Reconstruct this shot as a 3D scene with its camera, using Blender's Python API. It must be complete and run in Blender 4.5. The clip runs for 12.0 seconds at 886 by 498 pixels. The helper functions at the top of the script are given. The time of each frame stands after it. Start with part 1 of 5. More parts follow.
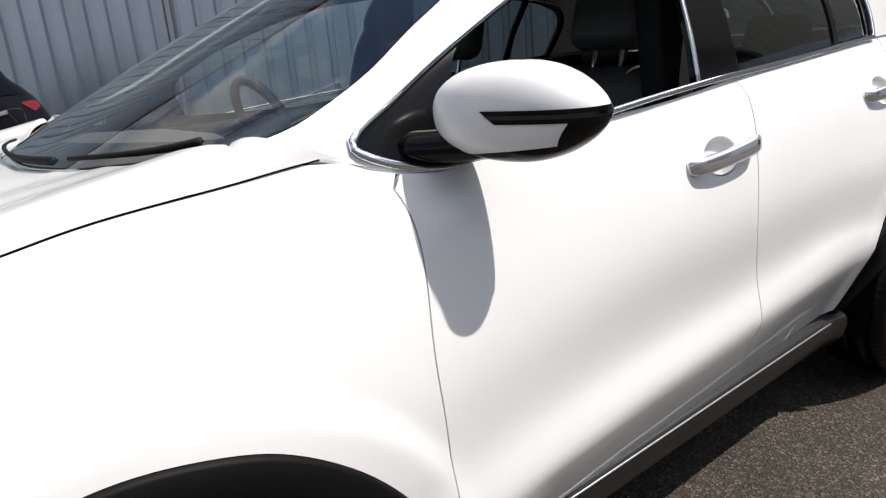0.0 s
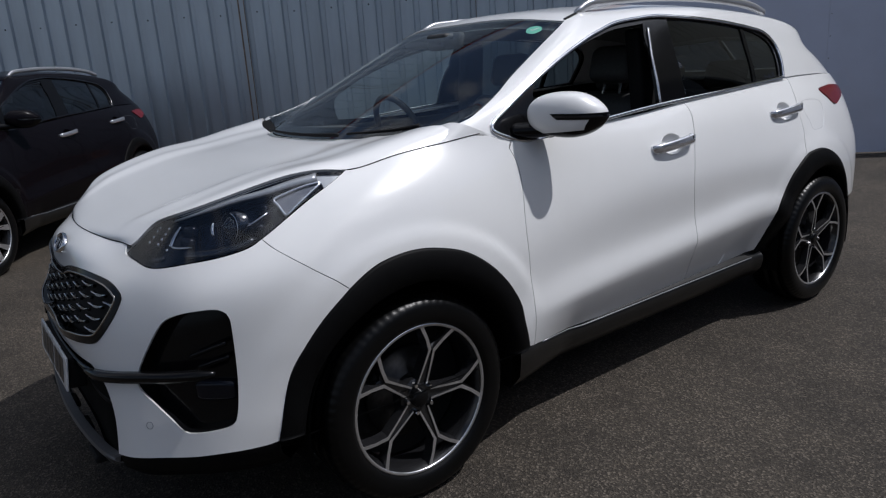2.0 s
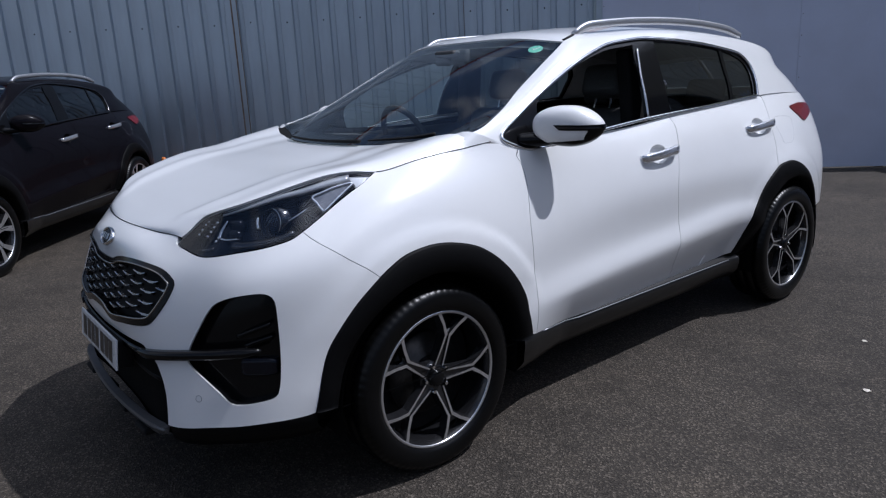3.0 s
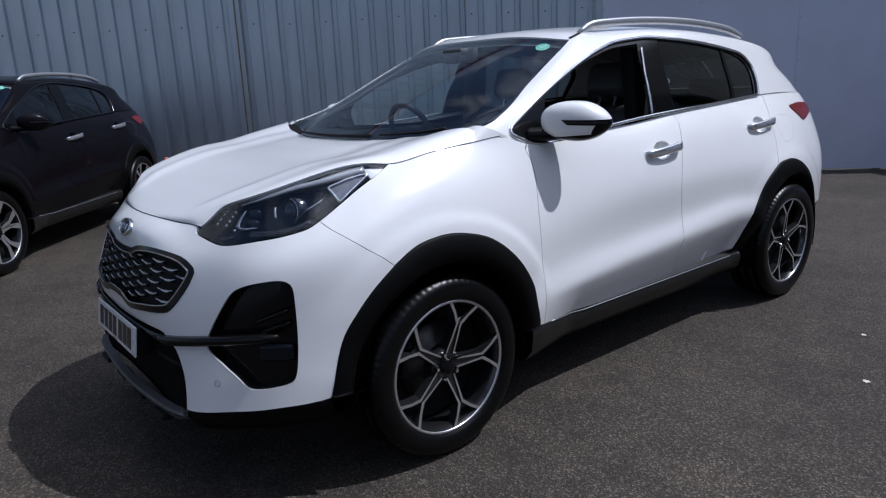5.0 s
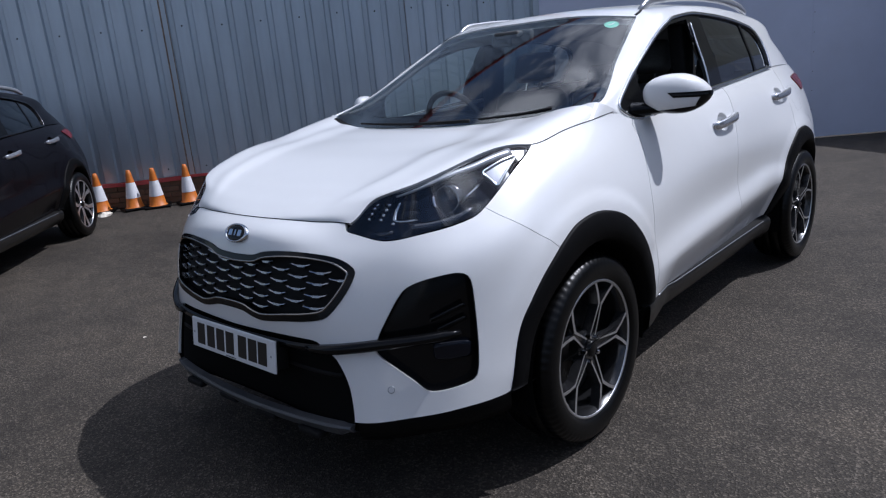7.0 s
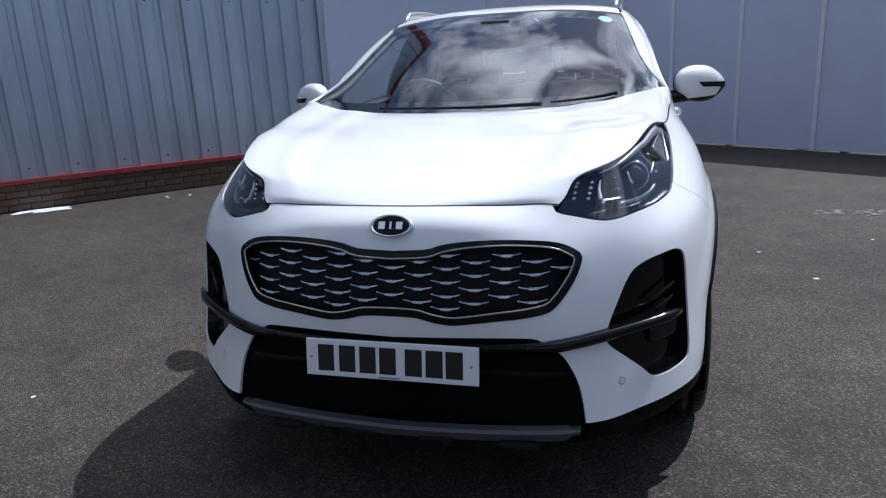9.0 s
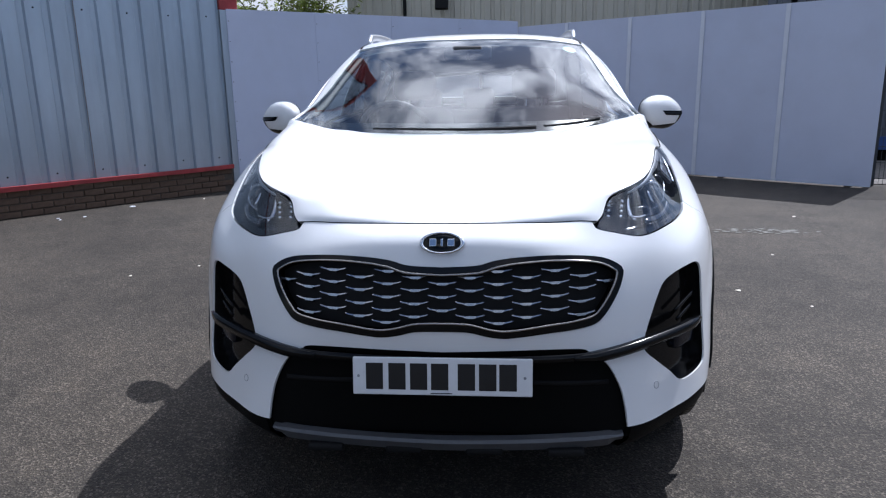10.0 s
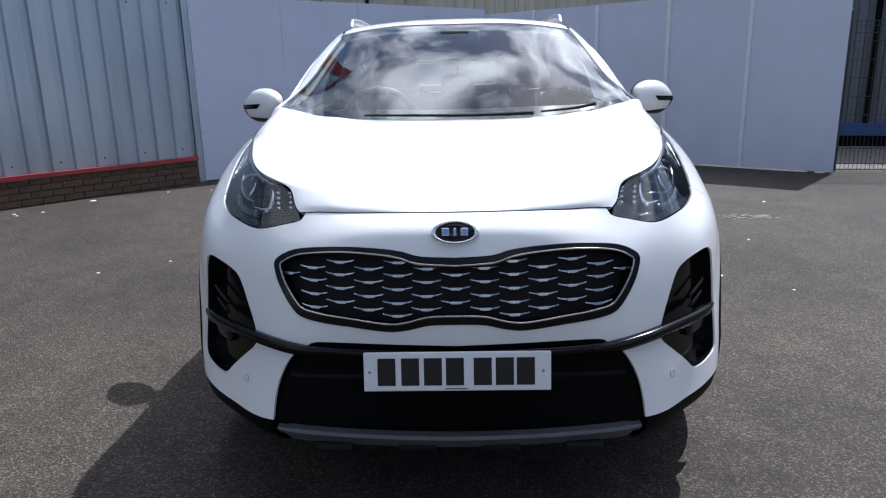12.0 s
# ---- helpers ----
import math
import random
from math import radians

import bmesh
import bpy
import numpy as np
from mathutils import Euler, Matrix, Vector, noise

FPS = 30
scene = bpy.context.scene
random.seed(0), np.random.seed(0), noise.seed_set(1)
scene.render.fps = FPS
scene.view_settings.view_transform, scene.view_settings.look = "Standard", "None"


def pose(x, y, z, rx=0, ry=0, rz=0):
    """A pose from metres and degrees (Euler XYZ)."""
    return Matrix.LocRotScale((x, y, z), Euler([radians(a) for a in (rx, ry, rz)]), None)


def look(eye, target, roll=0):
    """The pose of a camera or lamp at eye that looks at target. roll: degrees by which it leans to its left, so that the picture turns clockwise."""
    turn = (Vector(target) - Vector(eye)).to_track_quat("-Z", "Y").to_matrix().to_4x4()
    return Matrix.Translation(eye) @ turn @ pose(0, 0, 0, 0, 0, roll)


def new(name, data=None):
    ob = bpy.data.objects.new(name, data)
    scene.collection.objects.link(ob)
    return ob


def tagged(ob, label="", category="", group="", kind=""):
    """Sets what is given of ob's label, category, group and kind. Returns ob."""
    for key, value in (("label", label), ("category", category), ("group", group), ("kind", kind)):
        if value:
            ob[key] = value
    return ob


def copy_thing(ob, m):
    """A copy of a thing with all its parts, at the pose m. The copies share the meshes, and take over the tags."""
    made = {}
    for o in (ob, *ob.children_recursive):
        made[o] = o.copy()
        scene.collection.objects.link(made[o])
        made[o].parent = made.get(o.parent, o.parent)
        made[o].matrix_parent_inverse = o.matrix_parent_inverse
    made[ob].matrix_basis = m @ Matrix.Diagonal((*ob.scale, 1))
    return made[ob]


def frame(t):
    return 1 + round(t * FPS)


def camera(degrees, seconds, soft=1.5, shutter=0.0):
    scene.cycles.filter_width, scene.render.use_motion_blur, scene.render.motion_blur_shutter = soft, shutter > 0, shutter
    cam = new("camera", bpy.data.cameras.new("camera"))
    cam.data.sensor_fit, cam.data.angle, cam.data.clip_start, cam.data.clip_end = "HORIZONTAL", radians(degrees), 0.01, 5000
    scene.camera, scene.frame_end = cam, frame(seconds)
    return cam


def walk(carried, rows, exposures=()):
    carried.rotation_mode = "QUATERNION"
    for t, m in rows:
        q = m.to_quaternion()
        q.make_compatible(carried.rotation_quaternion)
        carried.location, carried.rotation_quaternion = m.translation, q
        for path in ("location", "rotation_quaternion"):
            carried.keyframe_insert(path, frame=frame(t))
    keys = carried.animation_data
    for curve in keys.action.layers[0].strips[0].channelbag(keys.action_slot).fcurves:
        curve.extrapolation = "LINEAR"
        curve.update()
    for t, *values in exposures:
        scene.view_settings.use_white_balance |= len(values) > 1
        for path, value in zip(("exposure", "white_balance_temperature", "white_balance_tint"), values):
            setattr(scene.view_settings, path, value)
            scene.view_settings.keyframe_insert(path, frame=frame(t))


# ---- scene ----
cam = camera(66.0, 12.0, soft=1.2)
PATH = [
    (0, (1.714, 0.824, 1.309), (0.185, 1.983, 0.744), -5.0),
    (0.5, (2.009, 0.528, 1.355), (0.423, 1.617, 0.809), -4.9),
    (1, (2.207, 0.224, 1.367), (0.643, 1.347, 0.827), -4.8),
    (1.5, (2.373, -0.054, 1.39), (0.843, 1.114, 0.849), -4.4),
    (2, (2.594, -0.205, 1.388), (1.036, 0.941, 0.875), -3.9),
    (2.5, (2.679, -0.362, 1.4), (1.123, 0.808, 0.942), -3.7),
    (3, (2.716, -0.473, 1.407), (1.195, 0.732, 0.921), -2.9),
    (5, (2.737, -0.559, 1.377), (1.22, 0.654, 0.902), -2.7),
    (5.5, (2.69, -0.645, 1.38), (1.146, 0.535, 0.905), -3.0),
    (6, (2.503, -0.676, 1.342), (0.99, 0.523, 0.821), -4.7),
    (6.5, (2.269, -0.818, 1.349), (0.789, 0.433, 0.855), -5.3),
    (7, (2.071, -1.134, 1.365), (0.766, 0.298, 0.869), -5.4),
    (7.2, (1.966, -1.219, 1.359), (0.729, 0.275, 0.871), -3.7),
    (8.8, (0.813, -1.667, 1.329), (0.245, 0.194, 0.864), -1.7),
    (9, (0.654, -1.677, 1.328), (0.124, 0.182, 0.813), -3.0),
    (9.5, (0.383, -1.759, 1.32), (0.039, 0.165, 0.893), -0.9),
    (10, (0.17, -1.814, 1.341), (0.0, 0.124, 0.877), -1.1),
    (10.5, (0.068, -1.748, 1.339), (-0.059, 0.194, 0.875), -2.5),
    (11, (0.035, -1.75, 1.332), (-0.063, 0.19, 0.855), -2.2),
    (11.5, (0.029, -1.748, 1.328), (-0.041, 0.189, 0.838), -1.6),
    (12, (0.021, -1.745, 1.323), (-0.037, 0.192, 0.83), -1.3),
]
walk(cam, [(t, look(eye, target, roll)) for t, eye, target, roll in PATH],
     exposures=[(0, 0.36, 6650, 12), (0.5, -0.36, 6500, 12), (1.0, -0.52, 6400, 12), (1.5, -0.62, 6200, 12), (2.5, -0.54, 5800, 14), (3.0, -0.38, 5600, 15), (5, -0.32, 5600, 15), (6, -0.24, 5580, 15), (7, -0.2, 5600, 15), (9, 0.10, 5580, 14), (9.5, 0.4, 5600, 14), (10.5, 0.45, 5620, 13), (12, 0.52, 5760, 12)])

# ---- light: a high sun behind the car and a sky with broken cloud ----
SUN_FROM = Vector((0.435, 0.525, 1.0)).normalized()
world = bpy.data.worlds.new("world")
scene.world = world
world.use_nodes = True
wt = world.node_tree
sky = wt.nodes.new("ShaderNodeTexSky")
sky.sky_type, sky.sun_disc = "NISHITA", False
sky.sun_elevation = math.asin(SUN_FROM.z)
sky.sun_rotation = math.atan2(SUN_FROM.x, SUN_FROM.y)
sky_at = wt.nodes.new("ShaderNodeTexCoord")
sky_map = wt.nodes.new("ShaderNodeMapping")
sky_map.inputs["Scale"].default_value = (1.0, 1.0, 1.3)
cloud = wt.nodes.new("ShaderNodeTexNoise")
for key, value in (("Scale", 2.7), ("Detail", 11.0), ("Roughness", 0.60), ("Distortion", 0.35)):
    cloud.inputs[key].default_value = value
cloud_ramp = wt.nodes.new("ShaderNodeValToRGB")
cloud_ramp.color_ramp.elements[0].position, cloud_ramp.color_ramp.elements[1].position = 0.47, 0.61
cloud_mix = wt.nodes.new("ShaderNodeMixRGB")
# sunlit cloud, brighter towards the sun
toward = wt.nodes.new("ShaderNodeVectorMath")
toward.operation = "DOT_PRODUCT"
toward.inputs[1].default_value = SUN_FROM
glow = wt.nodes.new("ShaderNodeMapRange")
for key, value in (("From Min", 0.55), ("From Max", 1.0), ("To Min", 7.0), ("To Max", 34.0)):
    glow.inputs[key].default_value = value
glow.interpolation_type = "SMOOTHSTEP"
cloud_color = wt.nodes.new("ShaderNodeCombineColor")
wt.links.new(sky_at.outputs["Generated"], toward.inputs[0])
wt.links.new(toward.outputs["Value"], glow.inputs[0])
for k in range(3):
    wt.links.new(glow.outputs[0], cloud_color.inputs[k])
wt.links.new(cloud_color.outputs[0], cloud_mix.inputs["Color2"])
for a, b in ((sky_at.outputs["Generated"], sky_map.inputs[0]), (sky_map.outputs[0], cloud.inputs["Vector"]), (cloud.outputs["Fac"], cloud_ramp.inputs[0]),
             (cloud_ramp.outputs[0], cloud_mix.inputs["Fac"]), (sky.outputs[0], cloud_mix.inputs["Color1"]), (cloud_mix.outputs[0], wt.nodes["Background"].inputs[0])):
    wt.links.new(a, b)
wt.nodes["Background"].inputs[1].default_value = 0.082
sun = new("sun", bpy.data.lights.new("sun", "SUN"))
sun.data.energy, sun.data.angle, sun.data.color = 4.3, radians(0.5), (1.0, 0.96, 0.9)
sun.matrix_world = look(SUN_FROM * 20, (0, 0, 0))
# ---- materials ----
def material(name, color, rough=0.5, metal=0.0, spread=0.0, scale=8.0, bump=0.0, bump_scale=200.0, coat=0.0, spec=0.5, dirt=0.0, dirt_color=(0.1, 0.09, 0.08), dirt_scale=1.5, stretch=(1, 1, 1)):
    """Principled surface with grain (fine) and dirt (coarse) in object space."""
    m = bpy.data.materials.new(name)
    m.use_nodes = True
    t = m.node_tree
    b = t.nodes["Principled BSDF"]
    b.inputs["Roughness"].default_value, b.inputs["Metallic"].default_value = rough, metal
    b.inputs["Coat Weight"].default_value, b.inputs["Coat Roughness"].default_value = coat, 0.03
    b.inputs["Specular IOR Level"].default_value = spec
    b.inputs["Base Color"].default_value = (*color, 1)
    at = t.nodes.new("ShaderNodeTexCoord")
    mp = t.nodes.new("ShaderNodeMapping")
    mp.inputs["Scale"].default_value = stretch
    t.links.new(at.outputs["Object"], mp.inputs[0])
    out = None
    if spread:
        n = t.nodes.new("ShaderNodeTexNoise")
        n.inputs["Scale"].default_value, n.inputs["Detail"].default_value = scale, 6
        t.links.new(mp.outputs[0], n.inputs["Vector"])
        r = t.nodes.new("ShaderNodeValToRGB")
        r.color_ramp.elements[0].position, r.color_ramp.elements[1].position = 0.3, 0.7
        r.color_ramp.elements[0].color = (*[c * (1 - spread) for c in color], 1)
        r.color_ramp.elements[1].color = (*[min(1, c * (1 + spread)) for c in color], 1)
        t.links.new(n.outputs["Fac"], r.inputs[0])
        out = r.outputs[0]
    if dirt:
        n = t.nodes.new("ShaderNodeTexNoise")
        n.inputs["Scale"].default_value, n.inputs["Detail"].default_value, n.inputs["Roughness"].default_value = dirt_scale, 8, 0.65
        t.links.new(mp.outputs[0], n.inputs["Vector"])
        r = t.nodes.new("ShaderNodeMapRange")
        r.inputs["From Min"].default_value, r.inputs["From Max"].default_value = 0.45, 0.75
        r.inputs["To Min"].default_value, r.inputs["To Max"].default_value = 0, dirt
        t.links.new(n.outputs["Fac"], r.inputs[0])
        x = t.nodes.new("ShaderNodeMixRGB")
        x.inputs["Color1"].default_value, x.inputs["Color2"].default_value = (*color, 1), (*dirt_color, 1)
        if out:
            t.links.new(out, x.inputs["Color1"])
        t.links.new(r.outputs[0], x.inputs["Fac"])
        out = x.outputs[0]
    if out:
        t.links.new(out, b.inputs["Base Color"])
    if bump:
        n = t.nodes.new("ShaderNodeTexNoise")
        n.inputs["Scale"].default_value, n.inputs["Detail"].default_value = bump_scale, 4
        t.links.new(mp.outputs[0], n.inputs["Vector"])
        u = t.nodes.new("ShaderNodeBump")
        u.inputs["Strength"].default_value, u.inputs["Distance"].default_value = bump, 0.01
        t.links.new(n.outputs["Fac"], u.inputs["Height"])
        t.links.new(u.outputs[0], b.inputs["Normal"])
    return m


def pane(name, tint, gloss=1.0, ior=1.5):
    """Thin glass: what is behind it shows through, tinted, and it mirrors by Fresnel."""
    m = bpy.data.materials.new(name)
    m.use_nodes = True
    t = m.node_tree
    t.nodes.remove(t.nodes["Principled BSDF"])
    clear, mirror, mix, edge, power, lift = (t.nodes.new("ShaderNode" + k) for k in ("BsdfTransparent", "BsdfGlossy", "MixShader", "LayerWeight", "Math", "MapRange"))
    clear.inputs[0].default_value = (*tint, 1)
    mirror.inputs["Roughness"].default_value = 0.01
    mirror.inputs["Color"].default_value = (gloss, gloss, gloss, 1)
    # Schlick's law for both faces of a thin pane
    face = 2 * ((ior - 1) / (ior + 1)) ** 2
    power.operation = "POWER"
    power.inputs[1].default_value = 4.0
    lift.inputs["To Min"].default_value = face
    t.links.new(edge.outputs["Facing"], power.inputs[0])
    t.links.new(power.outputs[0], lift.inputs[0])
    t.links.new(lift.outputs[0], mix.inputs[0])
    t.links.new(clear.outputs[0], mix.inputs[1])
    t.links.new(mirror.outputs[0], mix.inputs[2])
    t.links.new(mix.outputs[0], t.nodes["Material Output"].inputs[0])
    return m


white_paint = material("white pearl paint", (0.80, 0.803, 0.80), 0.30, coat=0.8, spec=0.5, spread=0.015, scale=3, dirt=0.05, dirt_color=(.5, .48, .45), dirt_scale=2.5)
grey_paint = material("dark grey metallic paint", (0.0042, 0.0034, 0.0048), 0.22, coat=0.14, spec=0.06, spread=0.06, scale=900)
sill_black = material("satin black sill plastic", (0.010, 0.0095, 0.009), 0.34, spec=0.45, spread=0.15, scale=30)
cladding_black = material("textured black plastic", (0.0032, 0.0032, 0.0035), 0.55, spec=0.1, spread=0.15, scale=30, bump=0.08, bump_scale=900)
gloss_black = material("gloss black plastic", (0.004, 0.004, 0.0045), 0.14, spec=0.25, spread=0.05, scale=10)
matt_black = material("matt black plastic", (0.007, 0.007, 0.0075), 0.7, spec=0.2, spread=0.1, scale=20)
# near-black: shade of the panel gaps put into the colour; also for liners
gap_black = material("unlit black steel", (0.003, 0.003, 0.003), 0.9, spec=0.1)
chrome = material("chrome", (0.80, 0.81, 0.83), 0.08, metal=1.0, spread=0.02, scale=30)
dark_chrome = material("smoked chrome", (0.10, 0.10, 0.105), 0.14, metal=1.0, spread=0.05, scale=30)
satin_silver = material("satin silver plastic", (0.30, 0.31, 0.33), 0.35, metal=0.6, spread=0.05, scale=60)
rail_silver = material("silver roof rail", (0.55, 0.56, 0.58), 0.3, metal=0.7, spread=0.04, scale=60)
alloy = material("machined alloy", (0.74, 0.74, 0.75), 0.28, metal=0.9, spread=0.06, scale=40, bump=0.03, bump_scale=300)
alloy_dark = material("dark alloy paint", (0.012, 0.012, 0.013), 0.25, coat=0.5, spread=0.1, scale=30)
rim_chrome = material("bronzed chrome", (0.42, 0.39, 0.36), 0.16, metal=1.0, spread=0.05, scale=30)
wing_silver = material("bright grille trim", (0.40, 0.41, 0.43), 0.22, metal=0.9, spread=0.05, scale=60)
lamp_bowl = material("smoked lamp bowl", (0.008, 0.010, 0.018), 0.18, metal=0.4, spread=0.1, scale=40)
rubber = material("tyre rubber", (0.0030, 0.0030, 0.0031), 0.3, spec=0.22, spread=0.2, scale=40, dirt=0.15, dirt_color=(.008, .0075, .007), dirt_scale=9, bump=0.06, bump_scale=400)
steel = material("brake steel", (0.045, 0.043, 0.042), 0.4, metal=0.8, spread=0.2, scale=60)
red_lens = material("red lamp lens", (0.15, 0.004, 0.008), 0.22, coat=0.3, spread=0.1, scale=60)
lamp_silver = material("lamp reflector", (0.72, 0.73, 0.76), 0.12, metal=1.0, spread=0.04, scale=60)
frosted = material("frosted light guide", (0.42, 0.43, 0.45), 0.30, metal=0.5, spread=0.04, scale=60)
handle_silver = material("bright handle trim", (0.82, 0.83, 0.86), 0.18, metal=0.85, spread=0.02, scale=30)
skid_grey = material("dark satin skid plastic", (0.09, 0.092, 0.098), 0.4, metal=0.3, spread=0.08, scale=40)
guide_grey = material("pale light guide", (0.15, 0.16, 0.19), 0.3, metal=0.3, spread=0.05, scale=50)
seat_cloth = material("black seat leather", (0.045, 0.045, 0.046), 0.5, spread=0.2, scale=120, bump=0.1, bump_scale=250)
dash_plastic = material("soft dash plastic", (0.055, 0.055, 0.056), 0.65, spread=0.15, scale=90, bump=0.1, bump_scale=700)
headliner = material("grey headliner cloth", (0.42, 0.42, 0.41), 0.9, spread=0.08, scale=200)
plate_white = material("white plate", (0.72, 0.73, 0.74), 0.25, coat=0.4, spread=0.03, scale=40)
plate_ink = material("black plate ink", (0.008, 0.008, 0.009), 0.3)
green_paper = material("green sticker", (0.22, 0.62, 0.47), 0.5, spread=0.05, scale=80)
white_paper = material("white sticker", (0.75, 0.77, 0.75), 0.5, spread=0.04, scale=80)
screen_glass = pane("windscreen glass", (0.88, 0.94, 0.91), 1.0, 1.52)
privacy_glass = pane("privacy glass", (0.20, 0.23, 0.23), 1.0, 1.5)
lamp_glass = pane("lamp lens", (0.93, 0.95, 0.97), 1.0, 1.45)
def asphalt_material():
    """Worn asphalt: stone chips, dark binder, broad paler and oily patches, fine cracks."""
    m = bpy.data.materials.new("worn asphalt")
    m.use_nodes = True
    t = m.node_tree
    b = t.nodes["Principled BSDF"]
    b.inputs["Roughness"].default_value, b.inputs["Specular IOR Level"].default_value = 0.80, 0.38
    at = t.nodes.new("ShaderNodeTexCoord")

    def noise_at(scale, detail=6, rough=0.6):
        n = t.nodes.new("ShaderNodeTexNoise")
        n.inputs["Scale"].default_value, n.inputs["Detail"].default_value, n.inputs["Roughness"].default_value = scale, detail, rough
        t.links.new(at.outputs["Object"], n.inputs["Vector"])
        return n.outputs["Fac"]

    def ramp(fac, stops):
        r = t.nodes.new("ShaderNodeValToRGB")
        while len(r.color_ramp.elements) < len(stops):
            r.color_ramp.elements.new(0.5)
        for e, (p, c) in zip(r.color_ramp.elements, stops):
            e.position, e.color = p, (*c, 1)
        t.links.new(fac, r.inputs[0])
        return r.outputs[0]

    def mix(kind, fac, a, c):
        x = t.nodes.new("ShaderNodeMixRGB")
        x.blend_type = kind
        x.inputs["Fac"].default_value = fac
        t.links.new(a, x.inputs["Color1"])
        t.links.new(c, x.inputs["Color2"])
        return x.outputs[0]

    chips = t.nodes.new("ShaderNodeTexVoronoi")
    chips.inputs["Scale"].default_value = 150
    t.links.new(at.outputs["Object"], chips.inputs["Vector"])
    stone = t.nodes.new("ShaderNodeSeparateColor")
    t.links.new(chips.outputs["Color"], stone.inputs[0])
    base = ramp(stone.outputs[0], [(0.0, (0.0243, 0.0200, 0.0155)), (.45, (0.0414, 0.0347, 0.0272)), (.8, (0.0648, 0.0547, 0.0437)), (.97, (.140, .121, .100))])
    patch = ramp(noise_at(.55, 7, .62), [(.30, (.50, .48, .46)), (.50, (.86, .84, .81)), (.70, (1.14, 1.10, 1.04))])
    mid = ramp(noise_at(4.5, 8, .7), [(.28, (.62, .60, .58)), (.5, (1, 1, 1)), (.75, (1.22, 1.2, 1.16))])
    col = mix("MULTIPLY", 1.0, mix("MULTIPLY", 1.0, base, patch), mid)
    t.links.new(col, b.inputs["Base Color"])
    dist = t.nodes.new("ShaderNodeMath")
    dist.operation = "ADD"
    t.links.new(chips.outputs["Distance"], dist.inputs[0])
    t.links.new(noise_at(30, 5, .6), dist.inputs[1])
    bump = t.nodes.new("ShaderNodeBump")
    bump.inputs["Strength"].default_value, bump.inputs["Distance"].default_value = 0.7, 0.006
    t.links.new(dist.outputs[0], bump.inputs["Height"])
    t.links.new(bump.outputs[0], b.inputs["Normal"])
    return m


asphalt = asphalt_material()
galvanised = material("weathered galvanised steel", (0.52, 0.585, 0.645), 0.34, metal=0.55, spread=0.10, scale=3, dirt=0.35, dirt_color=(.25, .28, .31), dirt_scale=2.2, stretch=(1, 1, .18), bump=0.02, bump_scale=20)
rust = material("rusty steel edge", (0.24, 0.19, 0.15), 0.8, spread=0.4, scale=25, dirt=0.6, dirt_color=(.12, .06, .03), dirt_scale=7)
red_steel = material("faded red flashing", (0.36, 0.045, 0.045), 0.55, spread=0.2, scale=9, dirt=0.35, dirt_color=(.16, .03, .03), dirt_scale=5)
brick_mat = material("brown brick", (0.120, 0.074, 0.046), 0.85, spread=0.3, scale=14, dirt=0.5, dirt_color=(.06, .05, .045), dirt_scale=4, bump=0.3, bump_scale=120)
mortar = material("grey mortar", (0.090, 0.072, 0.055), 0.9, spread=0.2, scale=30)
board_mat = material("white painted board", (0.60, 0.64, 0.77), 0.42, spread=0.03, scale=2, dirt=0.22, dirt_color=(.42, .43, .48), dirt_scale=1.1, bump=0.12, bump_scale=2.2)
batten_mat = material("white batten", (0.74, 0.76, 0.82), 0.5, spread=0.04, scale=6)
beige_clad = material("beige sheet cladding", (0.50, 0.47, 0.38), 0.5, spread=0.06, scale=2, dirt=0.2, dirt_color=(.3, .27, .2), dirt_scale=.8, stretch=(1, 1, .2))
dark_clad = material("grey sheet cladding", (0.10, 0.11, 0.125), 0.5, spread=0.1, scale=2, dirt=0.3, dirt_color=(.05, .05, .06), dirt_scale=1)
blue_paint = material("blue painted beam", (0.02, 0.06, 0.20), 0.5, spread=0.1, scale=8)
orange = material("orange cone plastic", (0.55, 0.15, 0.012), 0.5, spread=0.08, scale=15, dirt=0.3, dirt_color=(.3, .12, .03), dirt_scale=10)
sleeve = material("white reflective sleeve", (0.74, 0.74, 0.76), 0.4, spread=0.05, scale=30, dirt=0.25, dirt_color=(.45, .44, .42), dirt_scale=12)
paper = material("crumpled paper", (0.74, 0.68, 0.58), 0.8, spread=0.1, scale=40)
leaf_mat = material("green leaves", (0.19, 0.23, 0.035), 0.55, spread=0.45, scale=3)
bark = material("bark", (0.10, 0.08, 0.06), 0.9, spread=0.3, scale=20)
wire = material("dark green wire", (0.03, 0.035, 0.04), 0.5, spread=0.1, scale=20)
gravel = material("dark gravel", (0.12, 0.11, 0.10), 0.9, spread=0.6, scale=28, bump=0.8, bump_scale=40)
line_paint = material("worn line paint", (0.15, 0.145, 0.13), 0.8, spread=0.3, scale=40)
# ---- mesh tools ----
from mathutils.geometry import delaunay_2d_cdt


def finish(name, me, mat, parent=None, label="", smooth=True):
    me.materials.append(mat)
    if smooth:
        me.polygons.foreach_set("use_smooth", [True] * len(me.polygons))
    ob = new(name, me)
    if parent:
        ob.parent = parent
    return tagged(ob, label)


def part(name, bm, mat, parent=None, label="", smooth=False):
    me = bpy.data.meshes.new(name)
    bm.to_mesh(me)
    bm.free()
    return finish(name, me, mat, parent, label, smooth)


def soup(name, verts, faces, mat, parent=None, label="", smooth=False):
    me = bpy.data.meshes.new(name)
    me.from_pydata([tuple(map(float, v)) for v in verts], [], faces)
    me.update()
    return finish(name, me, mat, parent, label, smooth)


